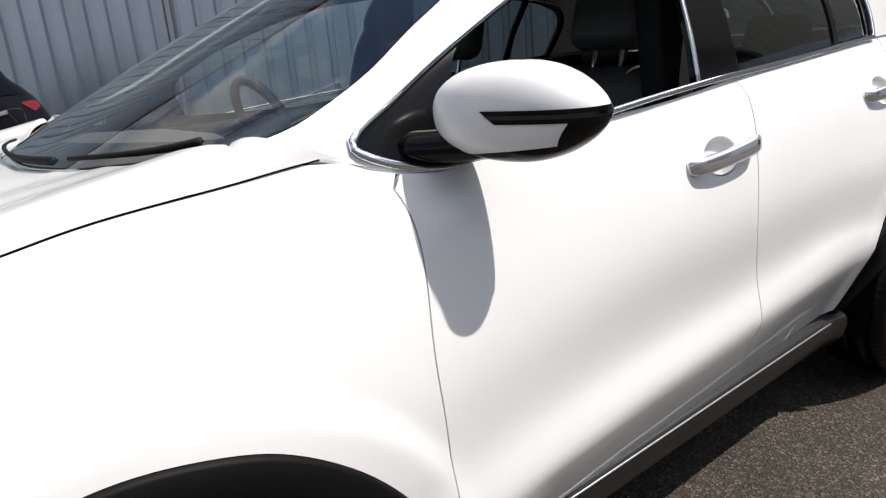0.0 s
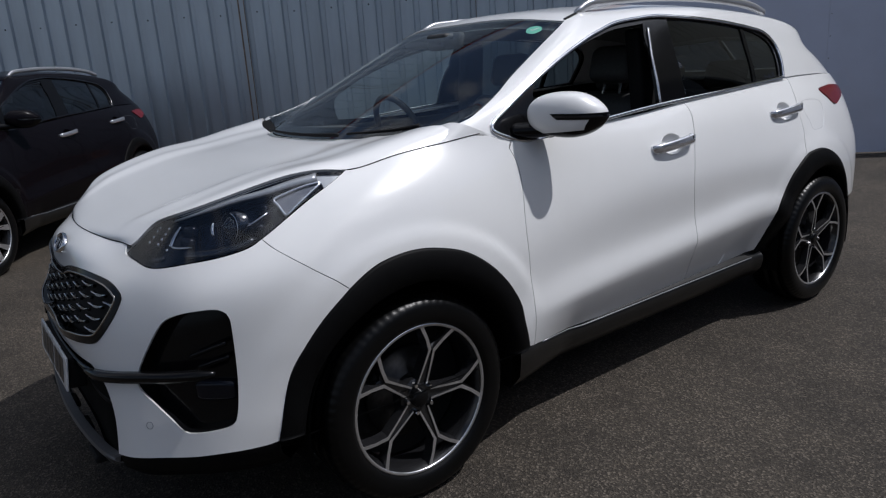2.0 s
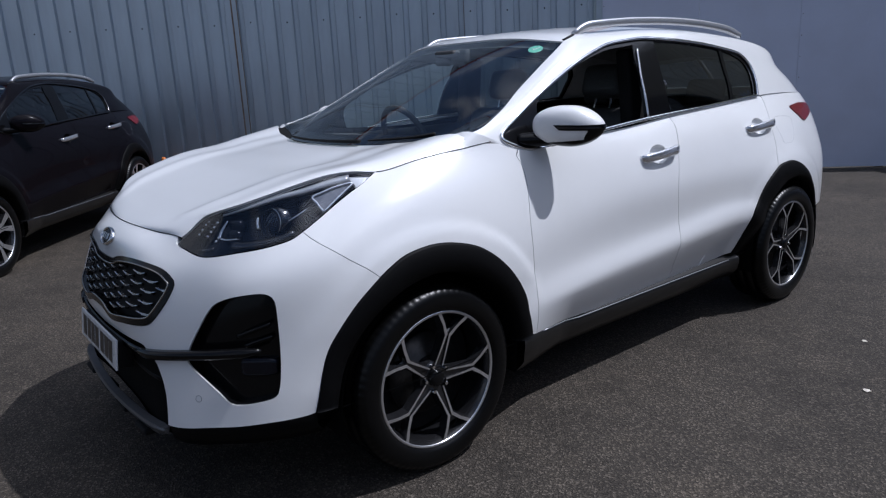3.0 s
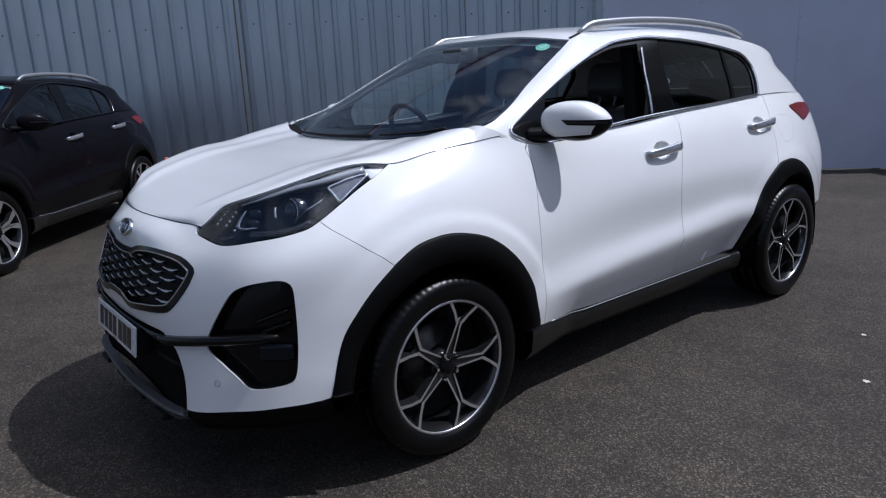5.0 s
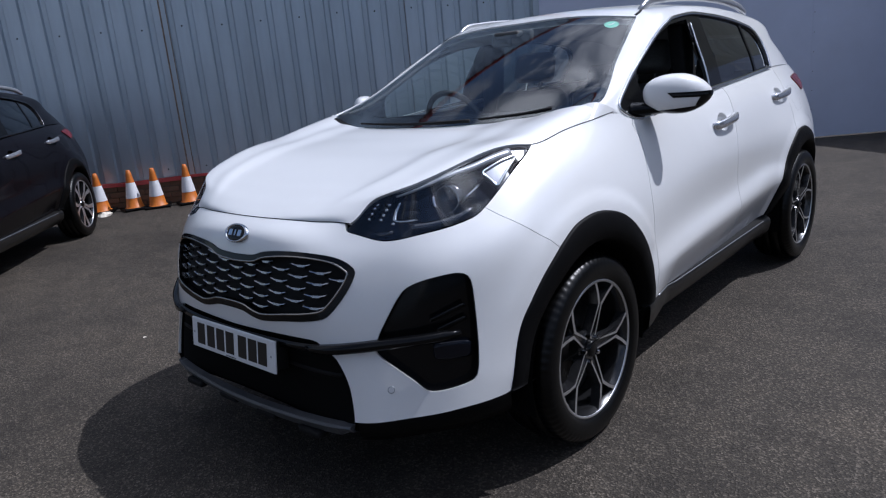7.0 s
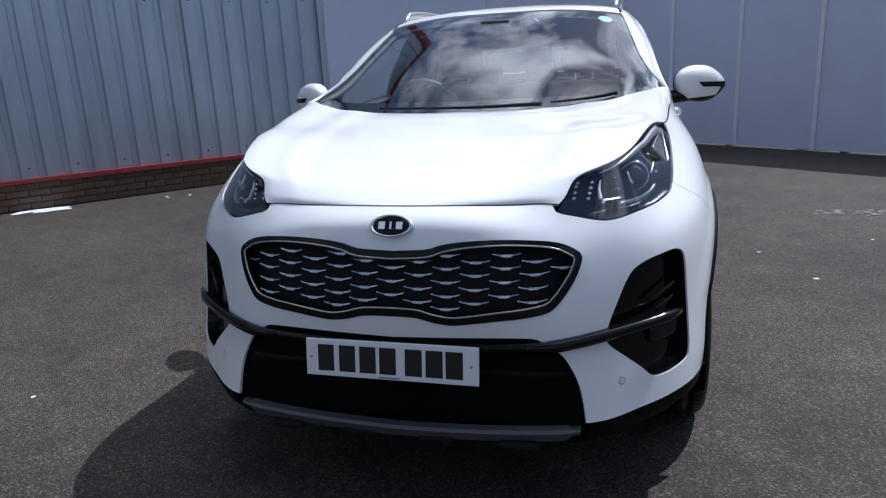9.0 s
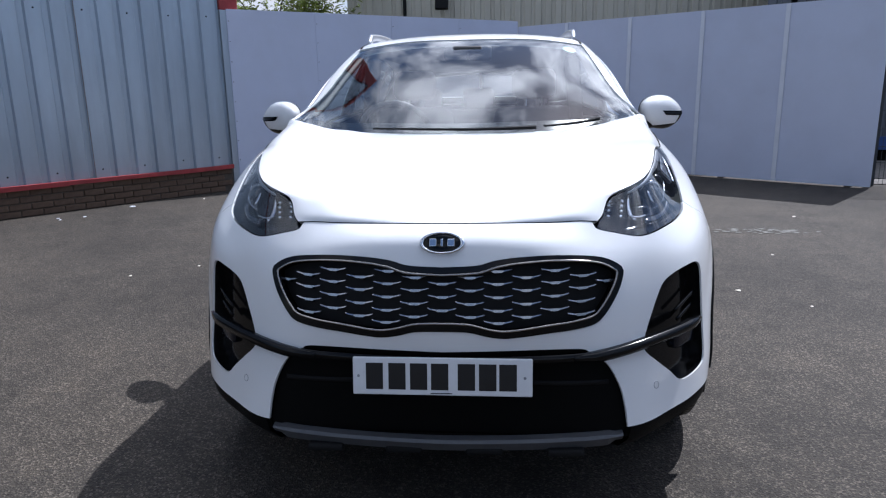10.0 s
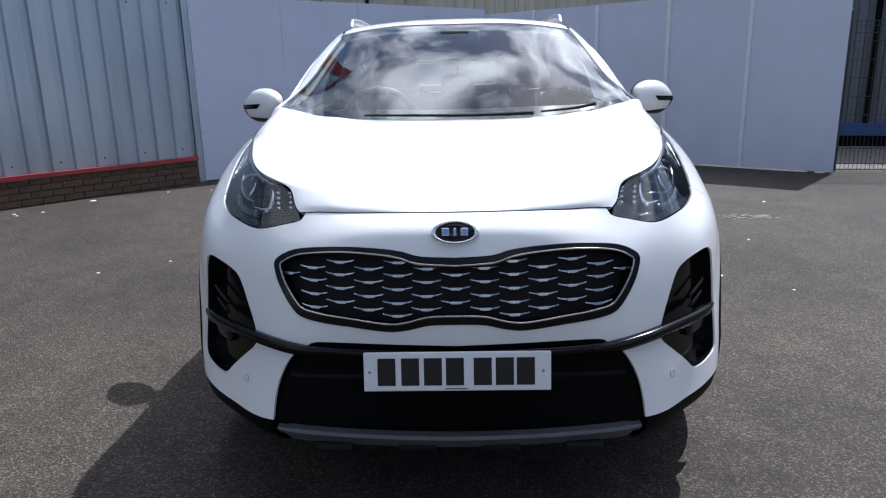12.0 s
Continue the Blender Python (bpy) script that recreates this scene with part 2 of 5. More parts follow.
def block(bm, x0, x1, y0, y1, z0, z1, bevel=0.0, m=None, segments=2):
    """Adds a bevelled block to bm."""
    made = bmesh.ops.create_cube(bm, size=1)["verts"]
    for v in made:
        v.co = Vector((x0 + (v.co.x + .5) * (x1 - x0), y0 + (v.co.y + .5) * (y1 - y0), z0 + (v.co.z + .5) * (z1 - z0)))
    if bevel:
        edges = list({e for v in made for e in v.link_edges})
        made = [v for f in bmesh.ops.bevel(bm, geom=edges, offset=bevel, segments=segments, affect="EDGES", profile=0.5)["faces"] for v in f.verts] + [v for v in made if v.is_valid]
    if m is not None:
        for v in set(made):
            v.co = m @ v.co
    return bm


def curve_points(pts, step=0.02, closed=False):
    """A smooth line (Catmull-Rom) through points, at about even steps."""
    p = np.array(pts, float)
    if len(p) < 3:
        p = np.array([p[0], (p[0] + p[-1]) / 2, p[-1]])
    q = np.concatenate([p[-1:], p, p[:2]]) if closed else np.concatenate([2 * p[:1] - p[1:2], p, 2 * p[-1:] - p[-2:-1]])
    out = []
    for i in range(1, len(q) - 2):
        a, b, c, d = q[i - 1:i + 3]
        for s in np.linspace(0, 1, max(2, int(np.ceil(np.linalg.norm(c - b) / step))), endpoint=False):
            out.append(b + 0.5 * s * (c - a + s * (2 * a - 5 * b + 4 * c - d + s * (3 * (b - c) + d - a))))
    if not closed:
        out.append(q[-2])
    return np.array(out)


def sweep(name, path, section, mat, parent=None, label="", closed=False, up=(0, 0, 1), ends=True, smooth=True, scale=None):
    """Carries a closed section (across, up) along a path."""
    p, n, k = np.array(path, float), len(path), len(section)
    verts, faces = [], []
    for i in range(n):
        a, b = (p[i - 1], p[(i + 1) % n]) if closed else (p[max(i - 1, 0)], p[min(i + 1, n - 1)])
        t = (b - a) / max(np.linalg.norm(b - a), 1e-9)
        w = np.cross(t, up if np.ndim(up) == 1 else up[i])
        w /= max(np.linalg.norm(w), 1e-9)
        h, s = np.cross(w, t), 1 if scale is None else scale[i]
        verts += [p[i] + s * (x * w + y * h) for x, y in section]
    for i in range(n if closed else n - 1):
        j = (i + 1) % n
        faces += [(i * k + m, i * k + (m + 1) % k, j * k + (m + 1) % k, j * k + m) for m in range(k)]
    if ends and not closed:
        faces += [tuple(range(k))[::-1], tuple(range((n - 1) * k, n * k))]
    return soup(name, verts, faces, mat, parent, label, smooth)


def ring_section(r, n=8, flat=1.0):
    return [(r * math.cos(2 * math.pi * i / n), flat * r * math.sin(2 * math.pi * i / n)) for i in range(n)]


def revolve(profile, n=48, axis="x", jag=None):
    """Vertices and faces of a profile (along the axis, radius) turned round the axis."""
    verts, faces, k = [], [], len(profile)
    for i in range(n):
        a = 2 * math.pi * i / n
        for j, (x, r) in enumerate(profile):
            r += jag(i, j) if jag else 0
            verts.append((x, r * math.cos(a), r * math.sin(a)) if axis == "x" else (r * math.cos(a), r * math.sin(a), x))
    for i in range(n):
        for j in range(k - 1):
            a, b = i * k + j, ((i + 1) % n) * k + j
            faces.append((a, a + 1, b + 1, b))
    return verts, faces


def inside(poly, pts):
    """Even-odd test of many points against one polygon."""
    x, y, hit = pts[:, 0], pts[:, 1], np.zeros(len(pts), bool)
    q = np.roll(poly, -1, axis=0)
    for (x0, y0), (x1, y1) in zip(poly, q):
        if y0 != y1:
            hit ^= ((y0 > y) != (y1 > y)) & (x < (x1 - x0) * (y - y0) / (y1 - y0) + x0)
    return hit


def shrunk(poly, d):
    """The polygon with its edge moved inwards by d."""
    p = np.array(poly, float)
    keep = np.linalg.norm(p - np.roll(p, 1, axis=0), axis=1) > 1e-5
    p = p[keep]
    area = np.sum(p[:, 0] * np.roll(p[:, 1], -1) - np.roll(p[:, 0], -1) * p[:, 1])
    e = np.roll(p, -1, axis=0) - p
    e /= np.linalg.norm(e, axis=1)[:, None]
    n = np.stack([-e[:, 1], e[:, 0]], 1) * np.sign(area)
    m = n + np.roll(n, 1, axis=0)
    m /= np.maximum(np.linalg.norm(m, axis=1), 0.5)[:, None]
    return p + d * m


LINE = 0.13  # metres from one line of a net to the next, about


def panel(name, net, outer, mat, parent, holes=(), off=0.0, edge=0.014, gap=0.0018, grid=0.03, label="", out=1.0, smooth=True):
    """A sheet of a net inside an outline and outside holes, with its edges turned in by edge metres."""
    scale = np.array([1, LINE])

    def ready(poly, d):
        q = np.array(poly, float) * scale
        q = shrunk(q, d) if d else q
        fine = []
        for a, b in zip(q, np.roll(q, -1, axis=0)):
            k = max(1, int(np.ceil(np.linalg.norm(b - a) / grid)))
            fine += [a + (b - a) * i / k for i in range(k)]
        return np.array(fine)

    rings = [ready(outer, gap)] + [ready(h, -gap) for h in holes]
    lo, hi = rings[0].min(0), rings[0].max(0)
    gx, gy = np.meshgrid(np.arange(lo[0] + grid / 2, hi[0], grid), np.arange(lo[1] + grid / 2, hi[1], grid))
    pts = np.stack([gx.ravel(), gy.ravel()], 1)
    ok = inside(rings[0], pts)
    for r in rings[1:]:
        ok &= ~inside(r, pts)
    pts = pts[ok]
    ring = np.concatenate(rings)
    if len(pts):
        far = np.concatenate([((c[:, None] - ring[None]) ** 2).sum(-1).min(1) for c in np.array_split(pts, max(1, len(pts) // 400))])
        pts = pts[far > (0.5 * grid) ** 2]
    edges, at = [], 0
    for r in rings:
        edges += [(at + i, at + (i + 1) % len(r)) for i in range(len(r))]
        at += len(r)
    co, _, faces, *_ = delaunay_2d_cdt([Vector(map(float, p)) for p in np.concatenate([ring, pts])], edges, [], 0, 1e-6)
    co = np.array([tuple(c) for c in co])
    mid = np.array([co[list(f)].mean(0) for f in faces])
    ok = inside(rings[0], mid)
    for r in rings[1:]:
        ok &= ~inside(r, mid)
    faces = [tuple(f) for f, k in zip(faces, ok) if k]
    uv = co / scale
    n = net.normal(uv[:, 0], uv[:, 1], out)
    p = net.at(uv[:, 0], uv[:, 1]) + off * n
    if faces:
        a, b, c = faces[0][:3]
        if np.dot(np.cross(p[b] - p[a], p[c] - p[a]), n[a]) < 0:
            faces = [f[::-1] for f in faces]
    verts, used = list(p), {}
    if edge:
        single = {}
        for f in faces:
            for a, b in zip(f, f[1:] + f[:1]):
                if (b, a) in single:
                    del single[(b, a)]
                else:
                    single[(a, b)] = 1
        for a, b in single:
            for i in (a, b):
                if i not in used:
                    used[i] = len(verts)
                    verts += [p[i], p[i] - edge * n[i]]
            faces.append((used[b], used[a], used[a] + 1, used[b] + 1))
    seen = sorted({i for f in faces for i in f})
    new_at = {i: k for k, i in enumerate(seen)}
    return soup(name, [verts[i] for i in seen], [tuple(new_at[i] for i in f) for f in faces], mat, parent, label, smooth)


def mirrored(poly):
    return [(-u, v) for u, v in poly][::-1]


def both(half):
    """A half outline from the middle to the middle, closed over both sides."""
    return list(half) + [(-u, v) for u, v in half[::-1] if abs(u) > 1e-6]


def smooth_edge(pts, closed=False, step=0.02):
    q = curve_points([(u, v * LINE) for u, v in pts], step, closed)
    return [(float(u), float(v / LINE)) for u, v in q]
# ---- car surfaces: nets of spline lines, nose at y = 0, tail at y = 4.49, x to the car's left ----
def spline_bend(knots):
    """The matrix that gives a natural cubic spline's second derivatives at its knots."""
    k = np.asarray(knots, float)
    n, h = len(k), np.diff(k)
    a, b = np.eye(n), np.zeros((n, n))
    for i in range(1, n - 1):
        a[i, i - 1:i + 2] = h[i - 1] / 6, (h[i - 1] + h[i]) / 3, h[i] / 6
        b[i, i - 1:i + 2] = 1 / h[i - 1], -1 / h[i - 1] - 1 / h[i], 1 / h[i]
    return np.linalg.solve(a, b)


def spline_weights(knots, curv, x):
    """Weights of the spline's knots, one row for each x."""
    k = knots
    n, h = len(k), np.diff(k)
    x = np.clip(np.asarray(x, float), k[0], k[-1])
    i = np.clip(np.searchsorted(k, x, side="right") - 1, 0, n - 2)
    q = (x - k[i]) / h[i]
    p, eye, s = 1 - q, np.eye(n), (h[i] ** 2 / 6)[:, None]
    return p[:, None] * eye[i] + q[:, None] * eye[i + 1] + s * ((p ** 3 - p)[:, None] * curv[i] + (q ** 3 - q)[:, None] * curv[i + 1])


class Net:
    """A smooth surface through lines of points that run from the middle of the car to one side; the other side is mirrored."""

    def __init__(self, lines, metre_line):
        half = np.array(lines, float)
        self.p = np.concatenate([half[:, :0:-1] * (-1, 1, 1), half], 1)
        step = np.linalg.norm(np.diff(half[metre_line], axis=0), axis=1)
        u = np.r_[0, np.cumsum(step)]
        self.u, self.v = np.r_[-u[:0:-1], u], np.arange(len(half), dtype=float)
        self.bend_u, self.bend_v = spline_bend(self.u), spline_bend(self.v)

    def at(self, u, v):
        return np.einsum("nv,nvk->nk", spline_weights(self.v, self.bend_v, v), np.einsum("nu,vuk->nvk", spline_weights(self.u, self.bend_u, u), self.p))

    def normal(self, u, v, out=1.0):
        d = 0.004
        n = np.cross(self.at(u + d, v) - self.at(u - d, v), self.at(u, v + 8 * d) - self.at(u, v - 8 * d))
        return out * n / np.maximum(np.linalg.norm(n, axis=1), 1e-9)[:, None]


WHEEL_R, WHEEL_Z = 0.352, 0.350
AXLES = (0.915, 3.575)


class FlaredNet(Net):
    """A net whose flanks stand out a little round the wheel openings."""

    def at(self, u, v):
        p = Net.at(self, u, v)
        for axle in AXLES:
            far = np.clip((.585 - np.hypot(p[:, 1] - axle, p[:, 2] - WHEEL_Z)) / .040, 0, 1)
            p[:, 0] += np.where(np.abs(p[:, 0]) > .6, np.sign(p[:, 0]), 0) * .009 * far * far * (3 - 2 * far) * np.clip((p[:, 2] - .5) / .15, 0, 1)
        # crease along the foot of the doors; below it the skin turns under
        crest = np.interp(p[:, 1], (1.42, 2.0, 2.55, 3.1), (.500, .545, .575, .595))
        ends = np.clip((p[:, 1] - 1.36) / .30, 0, 1) * np.clip((3.25 - p[:, 1]) / .25, 0, 1)
        fall = -.36 * np.clip(crest - p[:, 2], 0, 1)
        p[:, 0] += np.where(np.abs(p[:, 0]) > .6, np.sign(p[:, 0]), 0) * fall * ends
        return p


SIDE_SILL = [(0, .060, .31), (.25, .056, .31), (0.401, 0.048, 0.311), (0.494, 0.05, 0.313), (.53, .056, .315), (0.591, 0.078, 0.32), (.69, .16, .335), (.81, .28, .35), (.872, .42, .36), (.905, .66, .37), (.915, .92, .37), (.915, 1.2, .37), (.91, 1.42, .362),
     (.903, 2, .335), (.90, 2.55, .338), (.895, 3.1, .35), (.905, 3.58, .385), (.88, 3.98, .385), (.75, 4.31, .39), (.43, 4.43, .39), (0, 4.455, .39)]
SIDE_FOOT = [(0, .055, .43), (.25, .056, .43), (0.385, 0.054, 0.429), (0.467, 0.06, 0.43), (.50, .066, .43), (0.558, 0.087, 0.432), (.665, .165, .44), (.80, .29, .45), (.878, .43, .46), (.918, .66, .465), (.93, .92, .47), (.93, 1.2, .47), (.923, 1.42, .495),
     (.916, 2, .54), (.916, 2.55, .57), (.919, 3.1, .59), (.93, 3.58, .49), (.875, 3.98, .48), (.75, 4.31, .48), (.44, 4.45, .48), (0, 4.475, .48)]
SIDE_LOW = [(0, .040, .56), (.25, .046, .56), (0.367, 0.054, 0.56), (0.44, 0.067, 0.56), (.47, .075, .56), (0.528, 0.099, 0.56), (.645, .175, .56), (.785, .30, .565), (.868, .44, .58), (.915, .66, .59), (.93, .92, .60), (.928, 1.2, .59), (.912, 1.42, .61),
     (.894, 2, .65), (.894, 2.55, .68), (.906, 3.1, .69), (.93, 3.58, .61), (.875, 3.98, .60), (.75, 4.32, .60), (.44, 4.46, .60), (0, 4.485, .60)]
SIDE_WAIST = [(0, .030, .68), (.25, .036, .68), (0.359, 0.054, 0.68), (0.426, 0.074, 0.68), (.455, .085, .68), (0.513, 0.112, 0.68), (.635, .19, .68), (.775, .31, .69), (.86, .45, .71), (.913, .66, .74), (.928, .92, .76), (.925, 1.2, .75), (.910, 1.42, .755),
     (.897, 2, .785), (.897, 2.55, .805), (.904, 3.1, .82), (.928, 3.58, .79), (.868, 3.98, .78), (.745, 4.32, .78), (.44, 4.465, .77), (0, 4.49, .77)]
SIDE_SHOULDER = [(0, .075, .82), (.25, .083, .82), (0.365, 0.101, 0.82), (0.435, 0.12, 0.817), (.465, .13, .815), (0.523, 0.155, 0.809), (.640, .225, .80), (.765, .335, .82), (.848, .475, .85), (.895, .67, .88), (.908, .92, .905), (.90, 1.2, .905), (.888, 1.42, .90),
     (.888, 2, .91), (.886, 2.55, .925), (.882, 3.1, .94), (.888, 3.55, .95), (.835, 3.95, .94), (.72, 4.30, .93), (.43, 4.45, .92), (0, 4.475, .92)]
SIDE_CREST = [(0, .103, .902), (.25, .116, .898), (0.366, 0.145, 0.892), (0.438, 0.169, 0.889), (.467, .18, .888), (0.523, 0.204, 0.889), (.63, .27, .897), (.735, .40, .918), (.793, .535, .957), (.840, .70, .997), (.862, .92, 1.03), (.853, 1.2, 1.042), (.846, 1.42, 1.045),
     (.846, 2, 1.055), (.843, 2.55, 1.07), (.832, 3.1, 1.085), (.82, 3.55, 1.095), (.775, 3.95, 1.09), (.67, 4.27, 1.08), (.4, 4.41, 1.07), (0, 4.44, 1.07)]
SIDE_TOP = [(0, .163, .945), (.25, .182, .943), (0.355, 0.2005, 0.942), (0.428, 0.2145, 0.9415), (.46, .221, .941), (0.484, 0.262, 0.978), (.570, .334, 1.029), (.660, .465, 1.072), (.710, .655, 1.113), (.758, .803, 1.107), (.777, .96, 1.130), (.792, 1.17, 1.151), (.801, 1.325, 1.165),
     (.797, 2, 1.146), (.778, 2.55, 1.178), (.752, 3.1, 1.202), (.72, 3.55, 1.225), (.69, 3.95, 1.215), (.60, 4.25, 1.20), (.35, 4.36, 1.19), (0, 4.39, 1.19)]
SIDE = FlaredNet([SIDE_SILL, SIDE_FOOT, SIDE_LOW, SIDE_WAIST, SIDE_SHOULDER, SIDE_CREST, SIDE_TOP], 3)
CABIN_BASE = [(0, .98, 1.150), (.36, 1.04, 1.156), (.69, 1.20, 1.188), (.763, 1.213, 1.204), (.80, 1.315, 1.166), (.814, 1.50, 1.106), (.812, 1.75, 1.126), (.787, 2.5, 1.174), (.757, 3.1, 1.205), (.735, 3.5, 1.222), (.70, 3.9, 1.218), (.58, 4.27, 1.20), (0, 4.38, 1.19)]
CABIN_LOW = [(0, 1.27, 1.305), (.35, 1.31, 1.302), (.683, 1.45, 1.285), (.722, 1.475, 1.283), (.752, 1.515, 1.266), (.764, 1.64, 1.266), (.768, 1.87, 1.277), (.751, 2.5, 1.30), (.725, 3.06, 1.31), (.70, 3.44, 1.32), (.67, 3.8, 1.315), (.57, 4.12, 1.30), (0, 4.25, 1.30)]
CABIN_MID = [(0, 1.57, 1.452), (.345, 1.60, 1.444), (.642, 1.70, 1.41), (.682, 1.725, 1.408), (.708, 1.77, 1.395), (.717, 1.87, 1.395), (.713, 2.05, 1.402), (.697, 2.52, 1.42), (.68, 3.02, 1.42), (.655, 3.38, 1.42), (.635, 3.70, 1.41), (.555, 3.98, 1.39), (0, 4.12, 1.40)]
CABIN_HIGH = [(0, 1.86, 1.574), (.33, 1.885, 1.568), (.591, 1.95, 1.535), (.620, 1.98, 1.530), (.640, 2.03, 1.519), (.647, 2.12, 1.521), (.644, 2.28, 1.529), (.636, 2.55, 1.544), (.62, 3.0, 1.545), (.60, 3.33, 1.532), (.585, 3.65, 1.512), (.53, 3.90, 1.478), (0, 3.95, 1.50)]
CABIN_EDGE = [(0, 2.05, 1.612), (.27, 2.07, 1.607), (.50, 2.09, 1.586), (.523, 2.13, 1.585), (.538, 2.18, 1.584), (.545, 2.23, 1.585), (.546, 2.32, 1.589), (.546, 2.57, 1.598), (.53, 2.95, 1.596), (.515, 3.22, 1.583), (.50, 3.42, 1.565), (.45, 3.6, 1.545), (0, 3.75, 1.555)]
CABIN_ROOF = [(0, 2.40, 1.634), (.14, 2.40, 1.633), (.26, 2.41, 1.628), (.27, 2.43, 1.628), (.28, 2.45, 1.628), (.285, 2.48, 1.629), (.29, 2.52, 1.63), (.29, 2.7, 1.63), (.285, 2.95, 1.625), (.28, 3.15, 1.617), (.27, 3.3, 1.605), (.25, 3.4, 1.595), (0, 3.6, 1.585)]
CABIN_RIDGE = [(0, 2.75, 1.64), (0, 2.752, 1.64), (0, 2.76, 1.64), (0, 2.77, 1.64), (0, 2.78, 1.64), (0, 2.79, 1.64), (0, 2.82, 1.64), (0, 2.9, 1.638), (0, 3.0, 1.634), (0, 3.1, 1.63), (0, 3.2, 1.625), (0, 3.3, 1.62), (0, 3.4, 1.615)]
CABIN = Net([CABIN_BASE, CABIN_LOW, CABIN_MID, CABIN_HIGH, CABIN_EDGE, CABIN_ROOF, CABIN_RIDGE], 0)
# bonnet: stations along the lamps' and wings' upper edges, each with the middle's distance from the nose and the lift of its shoulder
MIDDLE_Y, MIDDLE_Z = (.163, .20, .25, .36, .58, .78, .92, 1.05), (.945, .9645, .985, 1.027, 1.083, 1.120, 1.142, 1.157)
BONNET_ROWS = []
for place_u, mid_y, lift in ((.46, .163, 0), (.50, .185, .001), (.55, .220, .002), (.60, .255, .002), (.66, .300, .002), (.73, .350, .003), (.80, .405, .005), (.87, .465, .007), (.94, .535, .008), (1.01, .600, .009),
                             (1.09, .665, .013), (1.17, .725, .020), (1.26, .785, .026), (1.38, .850, .028), (1.52, .920, .030), (1.68, .985, .038), (1.84, 1.040, .046)):
    ex, ey, ez = SIDE.at(np.array([place_u]), np.array([6.0]))[0]
    mid_z = float(np.interp(mid_y, MIDDLE_Y, MIDDLE_Z))
    row = []
    for share in (0, .2, .4, .52, .60, .66, .72, .78, .84, .90, .945, .975, 1):
        rise = share ** 2.2
        ridge = lift * math.exp(-((share - .92) / .20) ** 2) * (1 - max(0, (share - .945) / .055) ** 2)
        crease = .007 * min(1, (mid_y - .15) / .2) * math.exp(-((share - .80 + .18 * mid_y) / .07) ** 2)
        row.append((share * (ex - .002), mid_y + (ey - mid_y) * share ** 3, mid_z + (ez + .001 - mid_z) * rise + ridge + crease))
    if mid_y < .17:
        edge = SIDE.at(np.linspace(0, .46, 200), np.full(200, 6.0))
        row = [(x, float(np.interp(x, edge[:, 0], edge[:, 1])) + .001, float(np.interp(x, edge[:, 0], edge[:, 2])) + .0005) for x, _, _ in row]
    BONNET_ROWS.append(row)
BONNET = Net(BONNET_ROWS, 12)
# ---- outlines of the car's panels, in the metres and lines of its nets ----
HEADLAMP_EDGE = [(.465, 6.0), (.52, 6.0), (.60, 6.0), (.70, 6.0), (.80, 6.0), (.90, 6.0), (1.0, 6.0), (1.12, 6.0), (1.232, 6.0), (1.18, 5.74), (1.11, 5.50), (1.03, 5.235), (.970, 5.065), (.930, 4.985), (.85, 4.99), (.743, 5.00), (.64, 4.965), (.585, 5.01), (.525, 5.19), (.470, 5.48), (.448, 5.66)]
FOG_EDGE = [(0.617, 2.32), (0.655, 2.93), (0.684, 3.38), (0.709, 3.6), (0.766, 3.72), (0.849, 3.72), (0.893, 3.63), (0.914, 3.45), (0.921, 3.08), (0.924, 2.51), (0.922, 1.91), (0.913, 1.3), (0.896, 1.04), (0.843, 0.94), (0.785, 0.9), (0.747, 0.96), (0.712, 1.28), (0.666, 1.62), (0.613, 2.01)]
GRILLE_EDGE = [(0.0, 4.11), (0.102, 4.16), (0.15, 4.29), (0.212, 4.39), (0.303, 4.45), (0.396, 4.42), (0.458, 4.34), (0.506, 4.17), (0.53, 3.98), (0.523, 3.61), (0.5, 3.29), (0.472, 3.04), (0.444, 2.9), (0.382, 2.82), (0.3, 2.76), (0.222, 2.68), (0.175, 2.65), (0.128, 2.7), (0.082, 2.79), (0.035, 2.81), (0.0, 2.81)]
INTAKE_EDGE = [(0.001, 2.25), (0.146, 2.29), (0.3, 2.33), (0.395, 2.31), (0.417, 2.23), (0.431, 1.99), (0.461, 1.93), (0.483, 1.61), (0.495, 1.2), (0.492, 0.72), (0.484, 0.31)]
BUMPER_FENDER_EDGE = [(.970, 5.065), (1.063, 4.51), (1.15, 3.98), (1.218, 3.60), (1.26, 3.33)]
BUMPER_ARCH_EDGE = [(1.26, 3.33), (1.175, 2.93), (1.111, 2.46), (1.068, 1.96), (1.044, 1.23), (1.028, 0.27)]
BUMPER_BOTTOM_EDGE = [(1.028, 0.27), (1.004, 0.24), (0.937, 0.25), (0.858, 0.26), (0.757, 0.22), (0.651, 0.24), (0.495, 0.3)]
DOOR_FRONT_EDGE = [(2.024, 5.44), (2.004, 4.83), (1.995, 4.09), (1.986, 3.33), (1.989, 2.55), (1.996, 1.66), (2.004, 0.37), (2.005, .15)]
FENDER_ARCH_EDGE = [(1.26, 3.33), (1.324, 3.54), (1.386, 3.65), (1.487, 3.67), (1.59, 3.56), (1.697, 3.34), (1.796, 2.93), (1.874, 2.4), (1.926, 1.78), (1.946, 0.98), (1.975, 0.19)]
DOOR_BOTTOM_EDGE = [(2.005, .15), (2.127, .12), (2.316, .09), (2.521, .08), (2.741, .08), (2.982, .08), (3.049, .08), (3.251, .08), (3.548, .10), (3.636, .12)]
